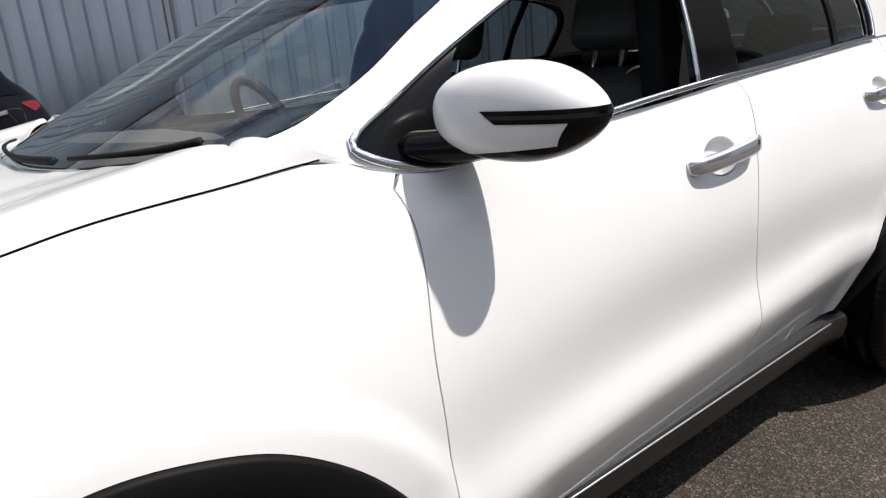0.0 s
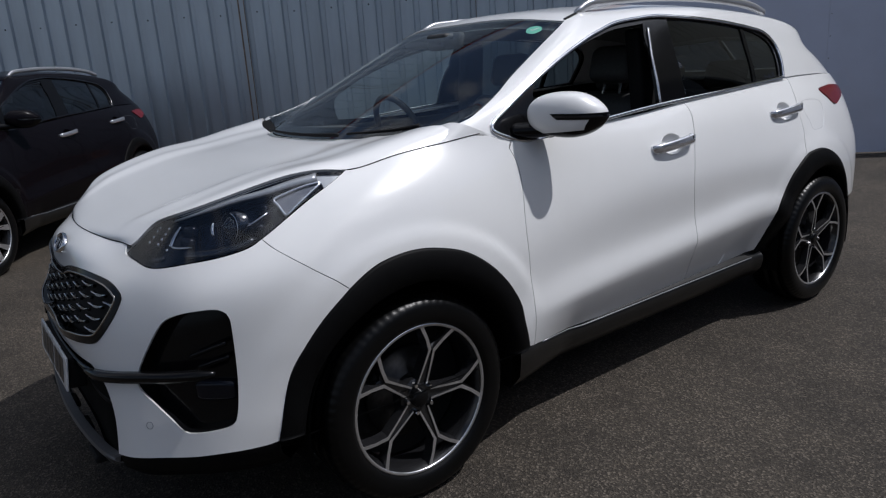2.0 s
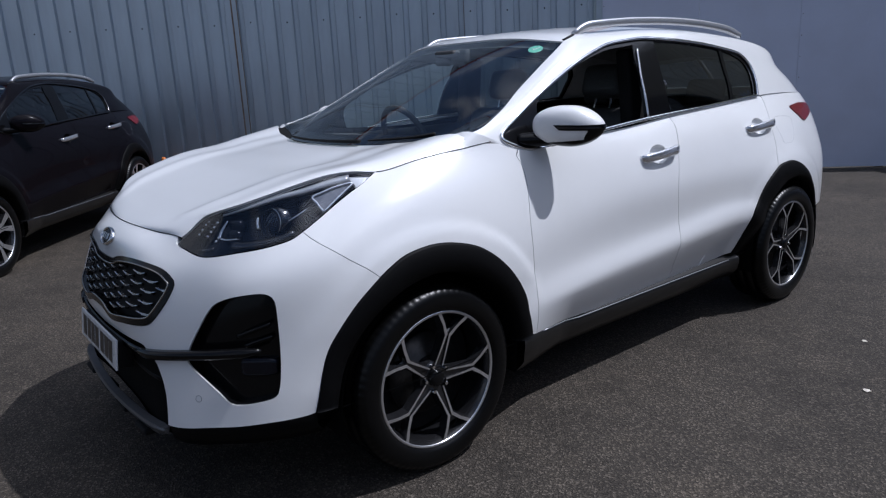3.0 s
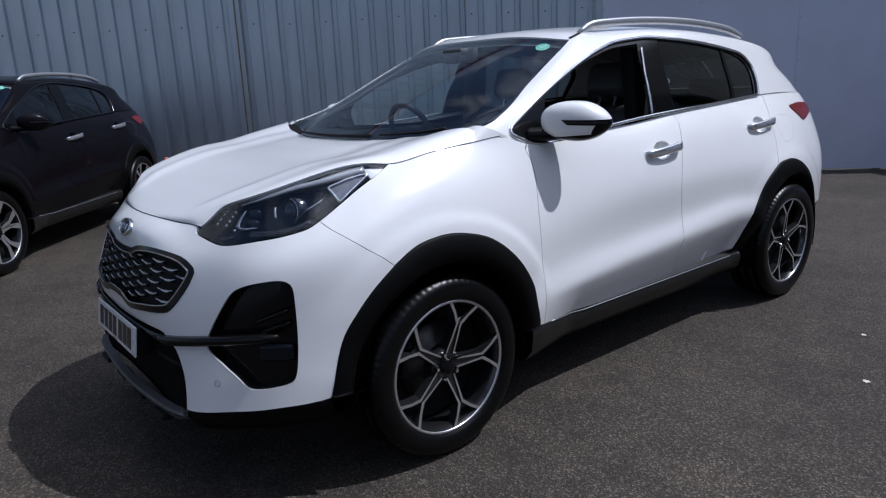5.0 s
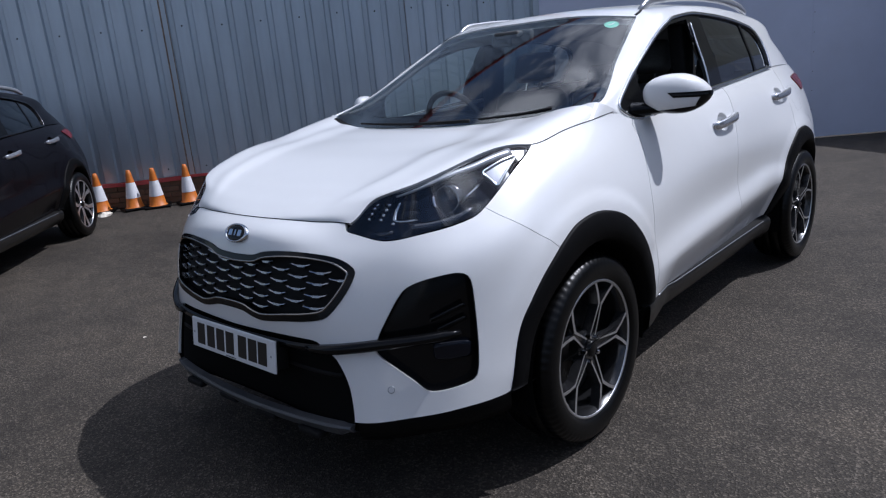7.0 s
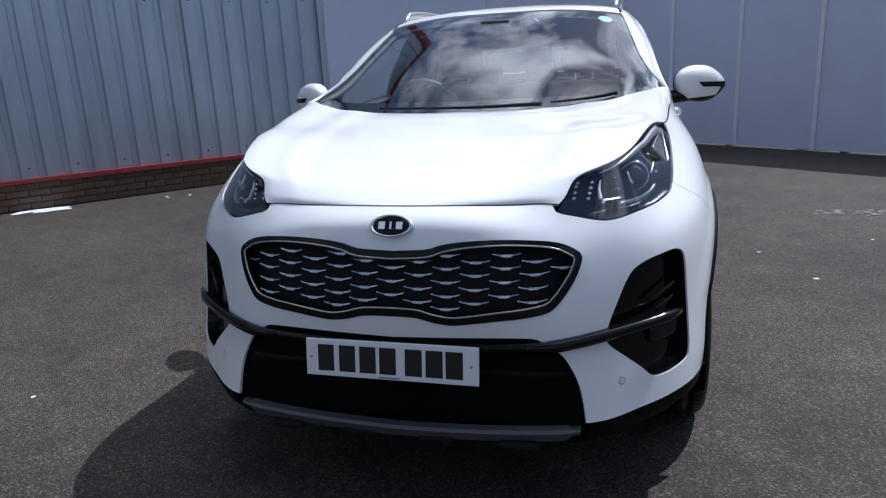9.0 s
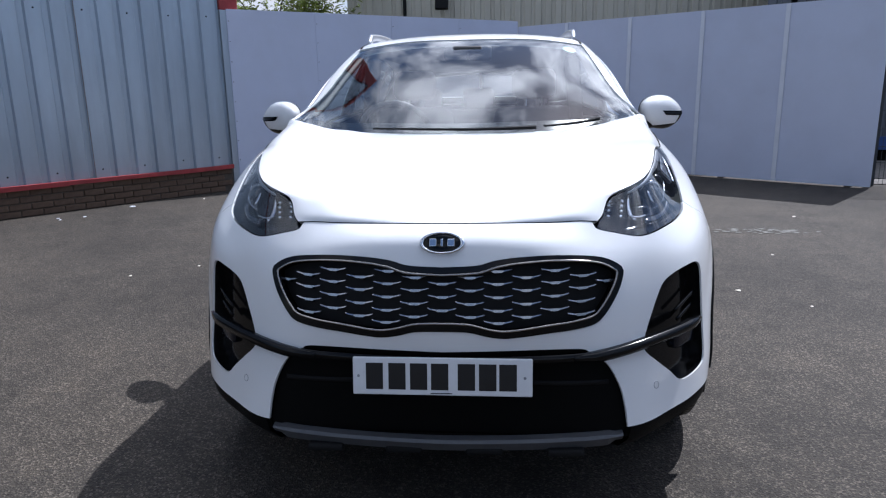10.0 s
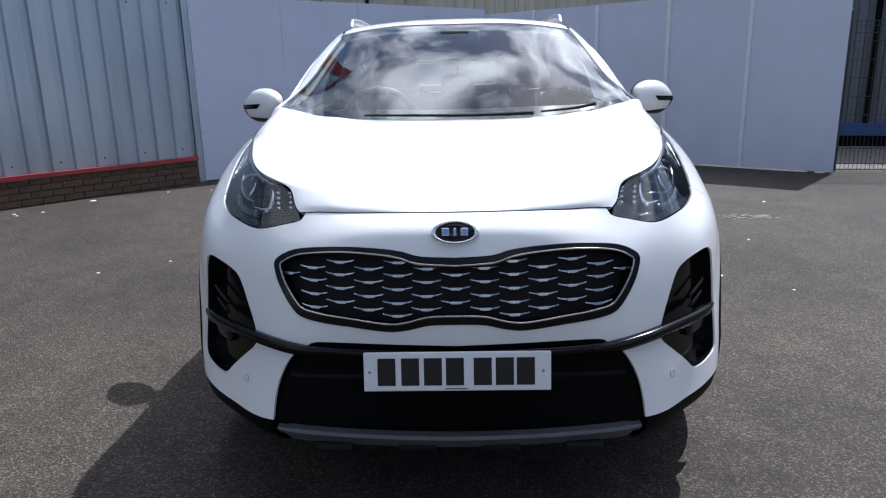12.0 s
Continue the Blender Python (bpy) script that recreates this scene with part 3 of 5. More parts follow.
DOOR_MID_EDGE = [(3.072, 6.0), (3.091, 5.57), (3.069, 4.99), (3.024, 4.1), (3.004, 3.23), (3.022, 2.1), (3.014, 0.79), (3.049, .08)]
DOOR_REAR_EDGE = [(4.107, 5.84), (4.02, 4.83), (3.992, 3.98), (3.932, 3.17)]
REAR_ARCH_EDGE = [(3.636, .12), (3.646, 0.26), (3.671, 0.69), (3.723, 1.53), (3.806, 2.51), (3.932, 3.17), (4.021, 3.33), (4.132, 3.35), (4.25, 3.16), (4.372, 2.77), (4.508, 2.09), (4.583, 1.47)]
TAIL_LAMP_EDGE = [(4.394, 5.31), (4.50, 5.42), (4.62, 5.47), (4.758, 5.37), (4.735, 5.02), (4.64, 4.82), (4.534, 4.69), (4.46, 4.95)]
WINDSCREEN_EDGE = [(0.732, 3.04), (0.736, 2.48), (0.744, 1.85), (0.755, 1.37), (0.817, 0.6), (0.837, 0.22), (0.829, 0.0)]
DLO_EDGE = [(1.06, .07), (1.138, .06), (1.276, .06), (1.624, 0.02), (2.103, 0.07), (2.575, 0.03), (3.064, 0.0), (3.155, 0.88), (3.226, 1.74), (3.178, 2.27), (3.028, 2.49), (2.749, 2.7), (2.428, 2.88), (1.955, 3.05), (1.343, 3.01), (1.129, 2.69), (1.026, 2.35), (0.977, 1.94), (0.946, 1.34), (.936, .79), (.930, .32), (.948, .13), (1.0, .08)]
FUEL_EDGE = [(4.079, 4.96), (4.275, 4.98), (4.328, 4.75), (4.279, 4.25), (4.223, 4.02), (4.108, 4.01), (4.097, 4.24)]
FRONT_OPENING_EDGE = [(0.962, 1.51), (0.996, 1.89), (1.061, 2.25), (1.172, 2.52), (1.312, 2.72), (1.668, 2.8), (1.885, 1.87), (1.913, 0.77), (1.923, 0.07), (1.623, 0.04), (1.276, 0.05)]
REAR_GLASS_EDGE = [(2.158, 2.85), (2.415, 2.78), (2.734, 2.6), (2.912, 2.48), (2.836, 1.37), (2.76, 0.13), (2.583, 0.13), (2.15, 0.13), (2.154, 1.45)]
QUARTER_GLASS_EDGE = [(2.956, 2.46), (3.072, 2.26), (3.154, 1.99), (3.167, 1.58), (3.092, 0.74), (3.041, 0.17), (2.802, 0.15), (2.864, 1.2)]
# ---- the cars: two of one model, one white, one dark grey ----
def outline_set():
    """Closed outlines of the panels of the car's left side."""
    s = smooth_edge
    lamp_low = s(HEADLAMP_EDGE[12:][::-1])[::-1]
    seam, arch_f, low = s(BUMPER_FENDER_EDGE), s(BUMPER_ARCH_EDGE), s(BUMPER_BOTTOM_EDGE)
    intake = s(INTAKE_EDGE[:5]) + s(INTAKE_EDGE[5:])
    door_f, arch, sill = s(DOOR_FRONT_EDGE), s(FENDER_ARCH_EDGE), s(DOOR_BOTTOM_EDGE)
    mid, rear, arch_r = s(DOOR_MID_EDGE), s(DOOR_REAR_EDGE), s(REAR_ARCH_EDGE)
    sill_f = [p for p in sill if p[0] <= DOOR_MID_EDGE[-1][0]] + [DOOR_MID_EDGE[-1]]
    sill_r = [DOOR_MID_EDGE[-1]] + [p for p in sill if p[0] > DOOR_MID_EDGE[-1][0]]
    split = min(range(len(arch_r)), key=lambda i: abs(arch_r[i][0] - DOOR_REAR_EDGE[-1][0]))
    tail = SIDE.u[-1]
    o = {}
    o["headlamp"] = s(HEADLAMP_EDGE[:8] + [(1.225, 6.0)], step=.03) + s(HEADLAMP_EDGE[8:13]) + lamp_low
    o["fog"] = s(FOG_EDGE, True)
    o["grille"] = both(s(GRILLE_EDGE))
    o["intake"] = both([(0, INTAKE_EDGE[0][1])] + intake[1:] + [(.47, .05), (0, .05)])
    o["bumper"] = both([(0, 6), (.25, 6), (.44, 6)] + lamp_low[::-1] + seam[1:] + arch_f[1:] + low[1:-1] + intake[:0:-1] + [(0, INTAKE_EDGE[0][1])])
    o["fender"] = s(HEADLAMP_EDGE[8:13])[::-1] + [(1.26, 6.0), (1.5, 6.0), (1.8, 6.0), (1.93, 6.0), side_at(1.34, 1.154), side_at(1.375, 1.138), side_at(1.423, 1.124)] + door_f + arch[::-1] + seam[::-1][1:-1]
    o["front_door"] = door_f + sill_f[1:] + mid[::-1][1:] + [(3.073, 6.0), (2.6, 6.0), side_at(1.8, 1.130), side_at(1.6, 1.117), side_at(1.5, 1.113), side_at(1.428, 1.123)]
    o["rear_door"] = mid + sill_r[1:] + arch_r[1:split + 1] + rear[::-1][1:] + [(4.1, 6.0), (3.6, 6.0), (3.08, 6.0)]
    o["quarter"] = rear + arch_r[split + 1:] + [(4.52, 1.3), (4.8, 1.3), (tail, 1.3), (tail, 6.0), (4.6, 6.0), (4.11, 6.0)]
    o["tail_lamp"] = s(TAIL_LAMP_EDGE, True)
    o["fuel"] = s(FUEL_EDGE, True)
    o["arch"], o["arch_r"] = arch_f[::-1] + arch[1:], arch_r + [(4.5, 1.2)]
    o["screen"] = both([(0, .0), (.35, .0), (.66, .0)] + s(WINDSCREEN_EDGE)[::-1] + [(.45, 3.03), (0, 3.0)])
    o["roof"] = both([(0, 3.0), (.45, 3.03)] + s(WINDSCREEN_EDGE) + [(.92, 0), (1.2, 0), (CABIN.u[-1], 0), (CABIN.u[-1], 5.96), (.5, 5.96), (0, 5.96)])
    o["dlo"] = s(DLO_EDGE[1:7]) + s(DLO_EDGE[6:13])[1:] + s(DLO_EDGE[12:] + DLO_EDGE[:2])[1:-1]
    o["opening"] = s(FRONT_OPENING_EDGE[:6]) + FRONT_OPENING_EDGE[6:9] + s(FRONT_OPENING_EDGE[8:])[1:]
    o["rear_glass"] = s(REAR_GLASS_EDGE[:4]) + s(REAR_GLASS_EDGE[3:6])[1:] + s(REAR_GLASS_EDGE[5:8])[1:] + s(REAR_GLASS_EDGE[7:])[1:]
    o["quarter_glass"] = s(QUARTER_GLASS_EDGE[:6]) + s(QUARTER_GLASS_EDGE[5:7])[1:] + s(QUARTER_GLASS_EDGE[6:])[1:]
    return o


def side_at(y, z):
    """The net's place (u, line) on the left side of the car at a height and a distance from the nose."""
    u, v = y + 0.58, 2.0
    for _ in range(25):
        p = SIDE.at(np.array([u, u + .001, u]), np.array([v, v, v + .01]))
        j = np.array([[(p[1] - p[0])[1] / .001, (p[2] - p[0])[1] / .01], [(p[1] - p[0])[2] / .001, (p[2] - p[0])[2] / .01]])
        d = np.linalg.solve(j, [y - p[0, 1], z - p[0, 2]])
        u, v = u + float(np.clip(d[0], -.1, .1)), float(np.clip(v + np.clip(d[1], -.5, .5), 0, 6))
    return u, v


def tyre_mesh():
    w = 0.1175
    profile = [(-w + .02, .245), (-w + .004, .268), (-w, .295), (-w + .008, .328), (-w + .022, .343), (-.062, .350), (-.058, .343), (-.048, .343), (-.044, .351),
               (-.008, .352), (-.005, .344), (.005, .344), (.008, .352), (.044, .351), (.048, .343), (.058, .343), (.062, .350), (w - .022, .343), (w - .008, .328),
               (w - .003, .318), (w, .295), (w - .002, .280), (w - .004, .270), (w - .010, .262), (w - .02, .250)]

    def groove(i, j):
        return -.0022 if i % 4 == 0 and j in (3, 4, 5, 16, 17, 18) else -.0012 if i % 8 == 2 and 5 < j < 16 else 0

    return revolve(profile, 304, "x", groove)


def bar_face(a, b, w0, w1, x0, x1, back):
    """A spoke: a bar in the wheel's plane from polar point a to b, with its machined face and its dark flanks."""
    p = [np.array([r * math.cos(t), r * math.sin(t)]) for r, t in (a, b)]
    d = (p[1] - p[0]) / np.linalg.norm(p[1] - p[0])
    n = np.array([-d[1], d[0]])
    front = [(x0, *(p[0] - n * w0)), (x0, *(p[0] + n * w0)), (x1, *(p[1] + n * w1)), (x1, *(p[1] - n * w1))]
    rear = [(x0 - back, *(p[0] - n * (w0 + .006))), (x0 - back, *(p[0] + n * (w0 + .006))), (x1 - back, *(p[1] + n * (w1 + .006))), (x1 - back, *(p[1] - n * (w1 + .006)))]
    return front, rear


def wheel(car, x, y, side, style, spin):
    """A wheel of the car with tyre, rim, spokes, hub and brake, its face to the given side."""
    hub = soup("wheel", *tyre_mesh(), rubber, car, "black road tyre on an alloy wheel", True)
    hub.matrix_local = Matrix.Translation((x, y, WHEEL_Z)) @ Matrix.Rotation(0 if side > 0 else math.pi, 4, "Z") @ Matrix.Rotation(spin, 4, "X")
    barrel = [(-.10, .245), (.06, .232), (.085, .237), (.1005, .2465)]
    soup("rim", *revolve(barrel, 64), alloy_dark, hub, "dark painted wheel barrel", True)
    soup("rim_lip", *revolve([(.1005, .2465), (.1040, .248), (.1045, .256), (.098, .260), (.09, .261)], 72), alloy, hub, "machined silver rim edge", True)
    soup("wheel_back", *revolve([(-.02, .0), (-.02, .232)], 32), matt_black, hub)
    soup("brake_disc", *revolve([(.0, .055), (.028, .06), (.03, .075), (.012, .085), (.012, .155), (-.012, .155)], 48), steel, hub, "steel brake disc", True)
    faces, flanks = ([], []), ([], [])

    def add(store, quads):
        for q in quads:
            i = len(store[0])
            store[0].extend(q)
            store[1].append(tuple(range(i, i + len(q))))

    def spoke(a, b, w0, w1, x0, x1, back=.035):
        f, r = bar_face(a, b, w0, w1, x0, x1, back)
        add(faces, [f])
        add(flanks, [[f[i], f[(i + 1) % 4], r[(i + 1) % 4], r[i]] for i in range(4)] + [r])

    for k in range(5):
        t = 2 * math.pi * k / 5
        for s in (-1, 1):
            if style == "fork":
                spoke((.050, t + s * .36), (.110, t + s * .115), .0032, .0036, .080, .088)
                spoke((.110, t + s * .115), (.168, t + s * .050), .0036, .0048, .088, .094)
                spoke((.164, t + s * .046), (.206, t + s * .165), .0062, .0056, .094, .098)
                spoke((.206, t + s * .165), (.252, t + s * .275), .0056, .0068, .098, .101)
            else:
                spoke((.045, t + s * .30), (.150, t + s * .13), .013, .015, .078, .09)
                spoke((.148, t + s * .13), (.250, t + s * .27), .015, .025, .09, .10)
        if style == "fork":
            at = lambda r, a, x: (x, r * math.cos(t + a), r * math.sin(t + a))
            add(flanks, [[at(.050, -.36, .074), at(.050, .36, .074), at(.110, .115, .082), at(.110, -.115, .082)], [at(.110, -.115, .082), at(.110, .115, .082), at(.168, .05, .088), at(.168, -.05, .088)],
                         [at(.160, -.05, .086), at(.160, .05, .086), at(.206, .165, .084), at(.180, 0, .078), at(.206, -.165, .084)]])
    soup("spokes_face", *faces, alloy, hub, "machined silver spokes")
    soup("spokes_flank", *flanks, alloy_dark, hub, "dark painted spoke sides")
    soup("hub_cap", *revolve([(.093, 0), (.093, .024), (.089, .030), (.07, .032)], 32), gloss_black, hub, "black hub cap", True)
    soup("hub_boss", *revolve([(.075, .0), (.075, .045), (.066, .064), (.03, .072)], 40), alloy_dark, hub)
    nut = revolve([(.098, 0), (.098, .007), (.07, .009)], 6)
    for k in range(5):
        t = 2 * math.pi * (k + .5) / 5
        n = soup("wheel_nut", *nut, chrome, hub, "chrome wheel nut")
        n.location = (-.008, .050 * math.cos(t), .050 * math.sin(t))
    return hub


def super_ball(cx, cy, cz, rx, ry, rz, power=2.6, nu=36, nv=22, bend=None):
    verts, faces = [], []
    for j in range(nv + 1):
        f = math.pi * (j / nv - .5)
        for i in range(nu):
            t = 2 * math.pi * i / nu
            d = np.array([math.cos(f) * math.cos(t), math.cos(f) * math.sin(t), math.sin(f)])
            r = 1 / (np.sum(np.abs(d) ** power) ** (1 / power) + 1e-9)
            q = d * r
            if bend:
                q = bend(q)
            verts.append((cx + rx * q[0], cy + ry * q[1], cz + rz * q[2]))
    for j in range(nv):
        for i in range(nu):
            a, b = j * nu + i, j * nu + (i + 1) % nu
            faces.append((a, b, b + nu, a + nu))
    return verts, faces


def door_mirror(car, side, paint):
    """Door mirror: painted cap, black foot and lower shell, indicator strip."""
    def shape(q):
        q = q.copy()
        q[2] *= 1 - .42 * max(0, q[0]) ** 2.2 - .10 * max(0, -q[0]) ** 2
        q[2] -= .10 * q[0]
        q[1] = q[1] * (1 - .16 * q[0])
        if q[1] > .70:
            q[1] = .70 + .3 * (q[1] - .70)
        q[1] += .78 * q[0]
        return q

    c = Vector((.932, 1.600, 1.202))
    v, f = super_ball(*c, .111, .078, .079, 2.45, 72, 56, shape)
    whole = bmesh.new()
    at = [whole.verts.new(q) for q in v]
    for q in f:
        if len({v[k] for k in q}) == 4:
            whole.faces.new([at[k] for k in q])
    bmesh.ops.remove_doubles(whole, verts=whole.verts[:], dist=1e-5)
    # each cut: a point and the direction of the side that counts as above it
    cuts = {"low": ((.93, 0, c.z - .056), (-.06, 0, 1)), "climb": ((1.014, 0, c.z - .03), (1, 0, -.55)), "top": ((.93, 0, c.z + .009), (.05, 0, 1)), "foot": ((.93, 0, c.z - .011), (.06, 0, 1)),
            "start": ((.930, 0, c.z), (1, 0, .9)), "line_top": ((.93, 0, c.z + .002), (.05, 0, 1)), "line_foot": ((.93, 0, c.z - .004), (.06, 0, 1)), "front": ((.93, 1.612, 0), (.80, -1, 0)), "rear": ((.93, 1.640, 0), (-.72, 1, 0))}
    for spot, way in cuts.values():
        bmesh.ops.bisect_plane(whole, geom=whole.verts[:] + whole.edges[:] + whole.faces[:], plane_co=spot, plane_no=way, dist=1e-6)

    def piece(test, lift=0.0):
        bm = whole.copy()
        bm.normal_update()
        for w in bm.verts:
            w.co += lift * w.normal
        drop = []
        for q in bm.faces:
            m = q.calc_center_median() - lift * q.normal
            over = {k: (m - Vector(spot)).dot(way) > 0 for k, (spot, way) in cuts.items()}
            if not test(over):
                drop.append(q)
        bmesh.ops.delete(bm, geom=drop, context="FACES")
        for w in bm.verts:
            w.co.x *= side
        if side < 0:
            bmesh.ops.reverse_faces(bm, faces=bm.faces[:])
        return bm

    shell = lambda o: not o["low"] or (o["climb"] and not o["foot"])
    bmesh.ops.recalc_face_normals(whole, faces=whole.faces[:])
    cap = part("mirror_cap", piece(lambda o: not shell(o)), paint, car, "painted door mirror cap", True)
    part("mirror_shell", piece(shell), gloss_black, cap, "gloss black lower mirror shell", True)
    part("mirror_back", piece(lambda o: o["rear"], .003), gloss_black, cap, "gloss black surround of the mirror glass", True)
    strip = part("indicator", piece(lambda o: o["front"] and o["start"] and o["foot"] and not o["top"], .002), gloss_black, cap, "smoked indicator strip in the mirror cap", True)
    part("indicator_light", piece(lambda o: o["front"] and o["start"] and o["line_foot"] and not o["line_top"], .0035), dark_chrome, strip, "", True)
    whole.free()
    foot = curve_points([(side * .765, 1.480, 1.152), (side * .83, 1.535, 1.153), (side * .90, 1.590, 1.158)], .02)
    sweep("mirror_foot", foot, ring_section(.044, 14, .66), gloss_black, cap, "gloss black mirror foot", up=(0, 0, 1))


def handle_cup(y, z, grow=1.0):
    """Outline of the scoop behind a door handle."""
    return [side_at(y + grow * .072 * math.cos(a), z - .004 + grow * .043 * math.sin(a)) for a in np.linspace(0, 2 * math.pi, 29)[:-1]]


def door_handle(door, y, z, side, tilt, paint):
    """Bar handle over a scooped cup."""
    u, v = side_at(y, z)
    x = float(SIDE.at(np.array([u]), np.array([v]))[0, 0])
    m = Matrix.Diagonal((side, 1, 1, 1)) @ Matrix.Translation((x, y, z)) @ Matrix.Rotation(tilt, 4, "X")
    path = curve_points([tuple(m @ Vector(q)) for q in ((-.004, -.136, 0), (.018, -.122, 0), (.030, -.06, 0), (.034, 0, 0), (.034, .06, 0), (.028, .112, 0), (.0, .134, 0))], .012)
    h = sweep("door_handle", path, [(-.019, -.007), (-.012, -.009), (.010, -.009), (.019, -.004), (.019, .004), (.010, .009), (-.012, .009), (-.019, .006)], handle_silver, door, "bright silver bar door handle", up=(1, 0, 0), scale=np.interp(np.arange(len(path)), [0, 3, len(path) - 4, len(path) - 1], [.75, 1, 1.1, .8]))
    ring = [p for p in handle_cup(y, z, 1.0)]
    c = np.mean(ring, 0)
    verts, k = [], len(ring)
    for s_, d in ((1.03, -.003), (1.0, .0006), (.95, -.004), (.8, -.016), (.5, -.024), (.05, -.026)):
        q = np.array([(c + (np.array(p) - c) * s_) for p in ring])
        pts = SIDE.at(q[:, 0], q[:, 1])
        verts += [(side * (p[0] + d), p[1], p[2]) for p in pts]
    faces = [(r * k + i, r * k + (i + 1) % k, (r + 1) * k + (i + 1) % k, (r + 1) * k + i) for r in range(5) for i in range(k)]
    if side < 0:
        faces = [q[::-1] for q in faces]
    soup("handle_cup", verts, faces, paint, h, "painted scoop behind the handle", True)
    bm = bmesh.new()
    block(bm, .030, .0425, .085, .097, .002, .014, .001)
    for w in bm.verts:
        w.co = m @ w.co
    part("lock_button", bm, gloss_black, h)


def arch_trim(name, car, outline, axle, side, label):
    """Black moulding round a wheel opening, from the painted edge to the opening."""
    pts = np.array(SIDE.at(np.array([p[0] for p in outline]), np.array([p[1] for p in outline])))
    rows, n = [], len(pts)
    for i, p in enumerate(pts):
        d = np.array([axle - p[1], WHEEL_Z - p[2]])
        far = np.linalg.norm(d)
        d /= far
        k = far - .405
        x = p[0]
        prof = [(0.0, -.012), (.0, .004), (.006, .010), (k * .5, .013), (k - .006, .012), (k, .004), (k + .012, -.03), (k + .016, -.09)]
        rows.append([(side * (x + h), p[1] + d[0] * s, p[2] + d[1] * s) for s, h in prof])
    m = len(rows[0])
    verts = [v for r in rows for v in r]
    faces = [(i * m + j, i * m + j + 1, (i + 1) * m + j + 1, (i + 1) * m + j) for i in range(n - 1) for j in range(m - 1)]
    faces += [tuple(range(m)), tuple(range((n - 1) * m, n * m))[::-1]]
    return soup(name, verts, faces, cladding_black, car, label, True)


def net_line(net, uvs, off=0.0, out=1.0):
    u, v = np.array([p[0] for p in uvs]), np.array([p[1] for p in uvs])
    n = net.normal(u, v, out)
    return net.at(u, v) + off * n, n


def headlamp(car, o, side):
    """Lamp unit: black bowl, projector, reflector fins, day-light dots, clear lens."""
    poly = o["headlamp"] if side > 0 else mirrored(o["headlamp"])
    unit = panel("headlamp", SIDE, poly, lamp_bowl, car, off=-.055, edge=-.05, gap=.003, label="headlamp with black bowl, projector and clear lens")

    def place(u, v, depth):
        a, b = np.array([u * side]), np.array([v])
        return Vector(SIDE.at(a, b)[0] - depth * SIDE.normal(a, b)[0]), Vector(SIDE.normal(a, b)[0])

    p, n = place(.851, 5.60, .044)
    turn = Vector((side * .25, -1, .12)).to_track_quat("Z", "Y").to_matrix().to_4x4()
    ball = super_ball(0, 0, 0, .034, .034, .024, 2, 28, 14)
    proj = soup("projector", *ball, lamp_glass, unit, "glass projector lens", True)
    proj.matrix_local = Matrix.Translation(p) @ turn
    ring = soup("projector_ring", *revolve([(-.012, .032), (.002, .035), (.004, .042), (-.006, .050), (-.03, .052)], 36, "z"), dark_chrome, unit, "smoked ring round the projector", True)
    ring.matrix_local = Matrix.Translation(p) @ turn
    thin = soup("bright_ring", *revolve([(.002, .0405), (.006, .042), (.004, .0435)], 36, "z"), lamp_silver, ring, "thin bright ring", True)
    thin.matrix_local = Matrix.Identity(4)
    eye = soup("projector_bowl", *revolve([(-.020, 0), (-.018, .02), (-.004, .034)], 24, "z"), lamp_bowl, unit, "", True)
    eye.matrix_local = Matrix.Translation(p) @ turn
    # smoked secondary lenses: two beside the day-light dots, two outside the projector
    for u, v, w, h in ((.702, 5.74, .030, .018), (.703, 5.52, .028, .018), (.943, 5.665, .024, .020), (.940, 5.385, .022, .018)):
        q, _ = place(u, v, .040)
        cup = soup("lamp_cell", *super_ball(0, 0, 0, w, h, .012, 4, 24, 12), lamp_bowl, unit, "smoked square lamp cell", True)
        cup.matrix_local = Matrix.Translation(q) @ turn

    def strip(name, pts, depth, section, mat, label="", parent=None, grow=None):
        line, nn = net_line(SIDE, [(side * a, b) for a, b in smooth_edge(pts)], -depth)
        return sweep(name, line, section, mat, parent or unit, label, up=nn, scale=None if grow is None else np.linspace(*grow, len(line)))

    flat = lambda w, h: [(-w, -h), (w, -h), (w * .8, h), (-w * .8, h)]
    strip("reflector_bracket", [(.664, 5.855), (.650, 5.75), (.640, 5.657), (.636, 5.56), (.634, 5.497)], .030, flat(.0060, .004), lamp_silver, "bright bracket beside the day-light dots", None, (.7, 1.3))
    strip("reflector_foot", [(.634, 5.497), (.673, 5.431), (.728, 5.401)], .030, flat(.0032, .003), lamp_silver, "thin bright ledge below the lamp cells")
    strip("reflector_tray", [(.70, 5.28), (.78, 5.22), (.87, 5.20), (.93, 5.24)], .036, flat(.014, .008), dark_chrome, "smoked tray below the projector")
    strip("reflector_fin", [(.905, 5.46), (.935, 5.50), (.965, 5.56)], .022, flat(.0030, .004), lamp_silver, "bright reflector fin")
    strip("reflector_fin", [(.800, 5.74), (.797, 5.62), (.802, 5.50)], .030, flat(.0042, .004), lamp_silver, "bright reflector fin")
    strip("corner_lens", [(.566, 5.26), (.60, 5.23), (.632, 5.23)], .020, flat(.007, .004), dark_chrome, "small smoked corner lens")
    dot = super_ball(0, 0, 0, .0060, .0050, .003, 3, 10, 6)
    for r in range(4):
        for c in range(2 if r else 3):
            q, _ = place(.535 + .049 * c + .0125 * r, min(5.95, 5.74 - .165 * c + .085 * r), .020)
            d = soup("day_light", *dot, lamp_silver, unit, "", True)
            d.matrix_local = Matrix.Translation(q) @ turn
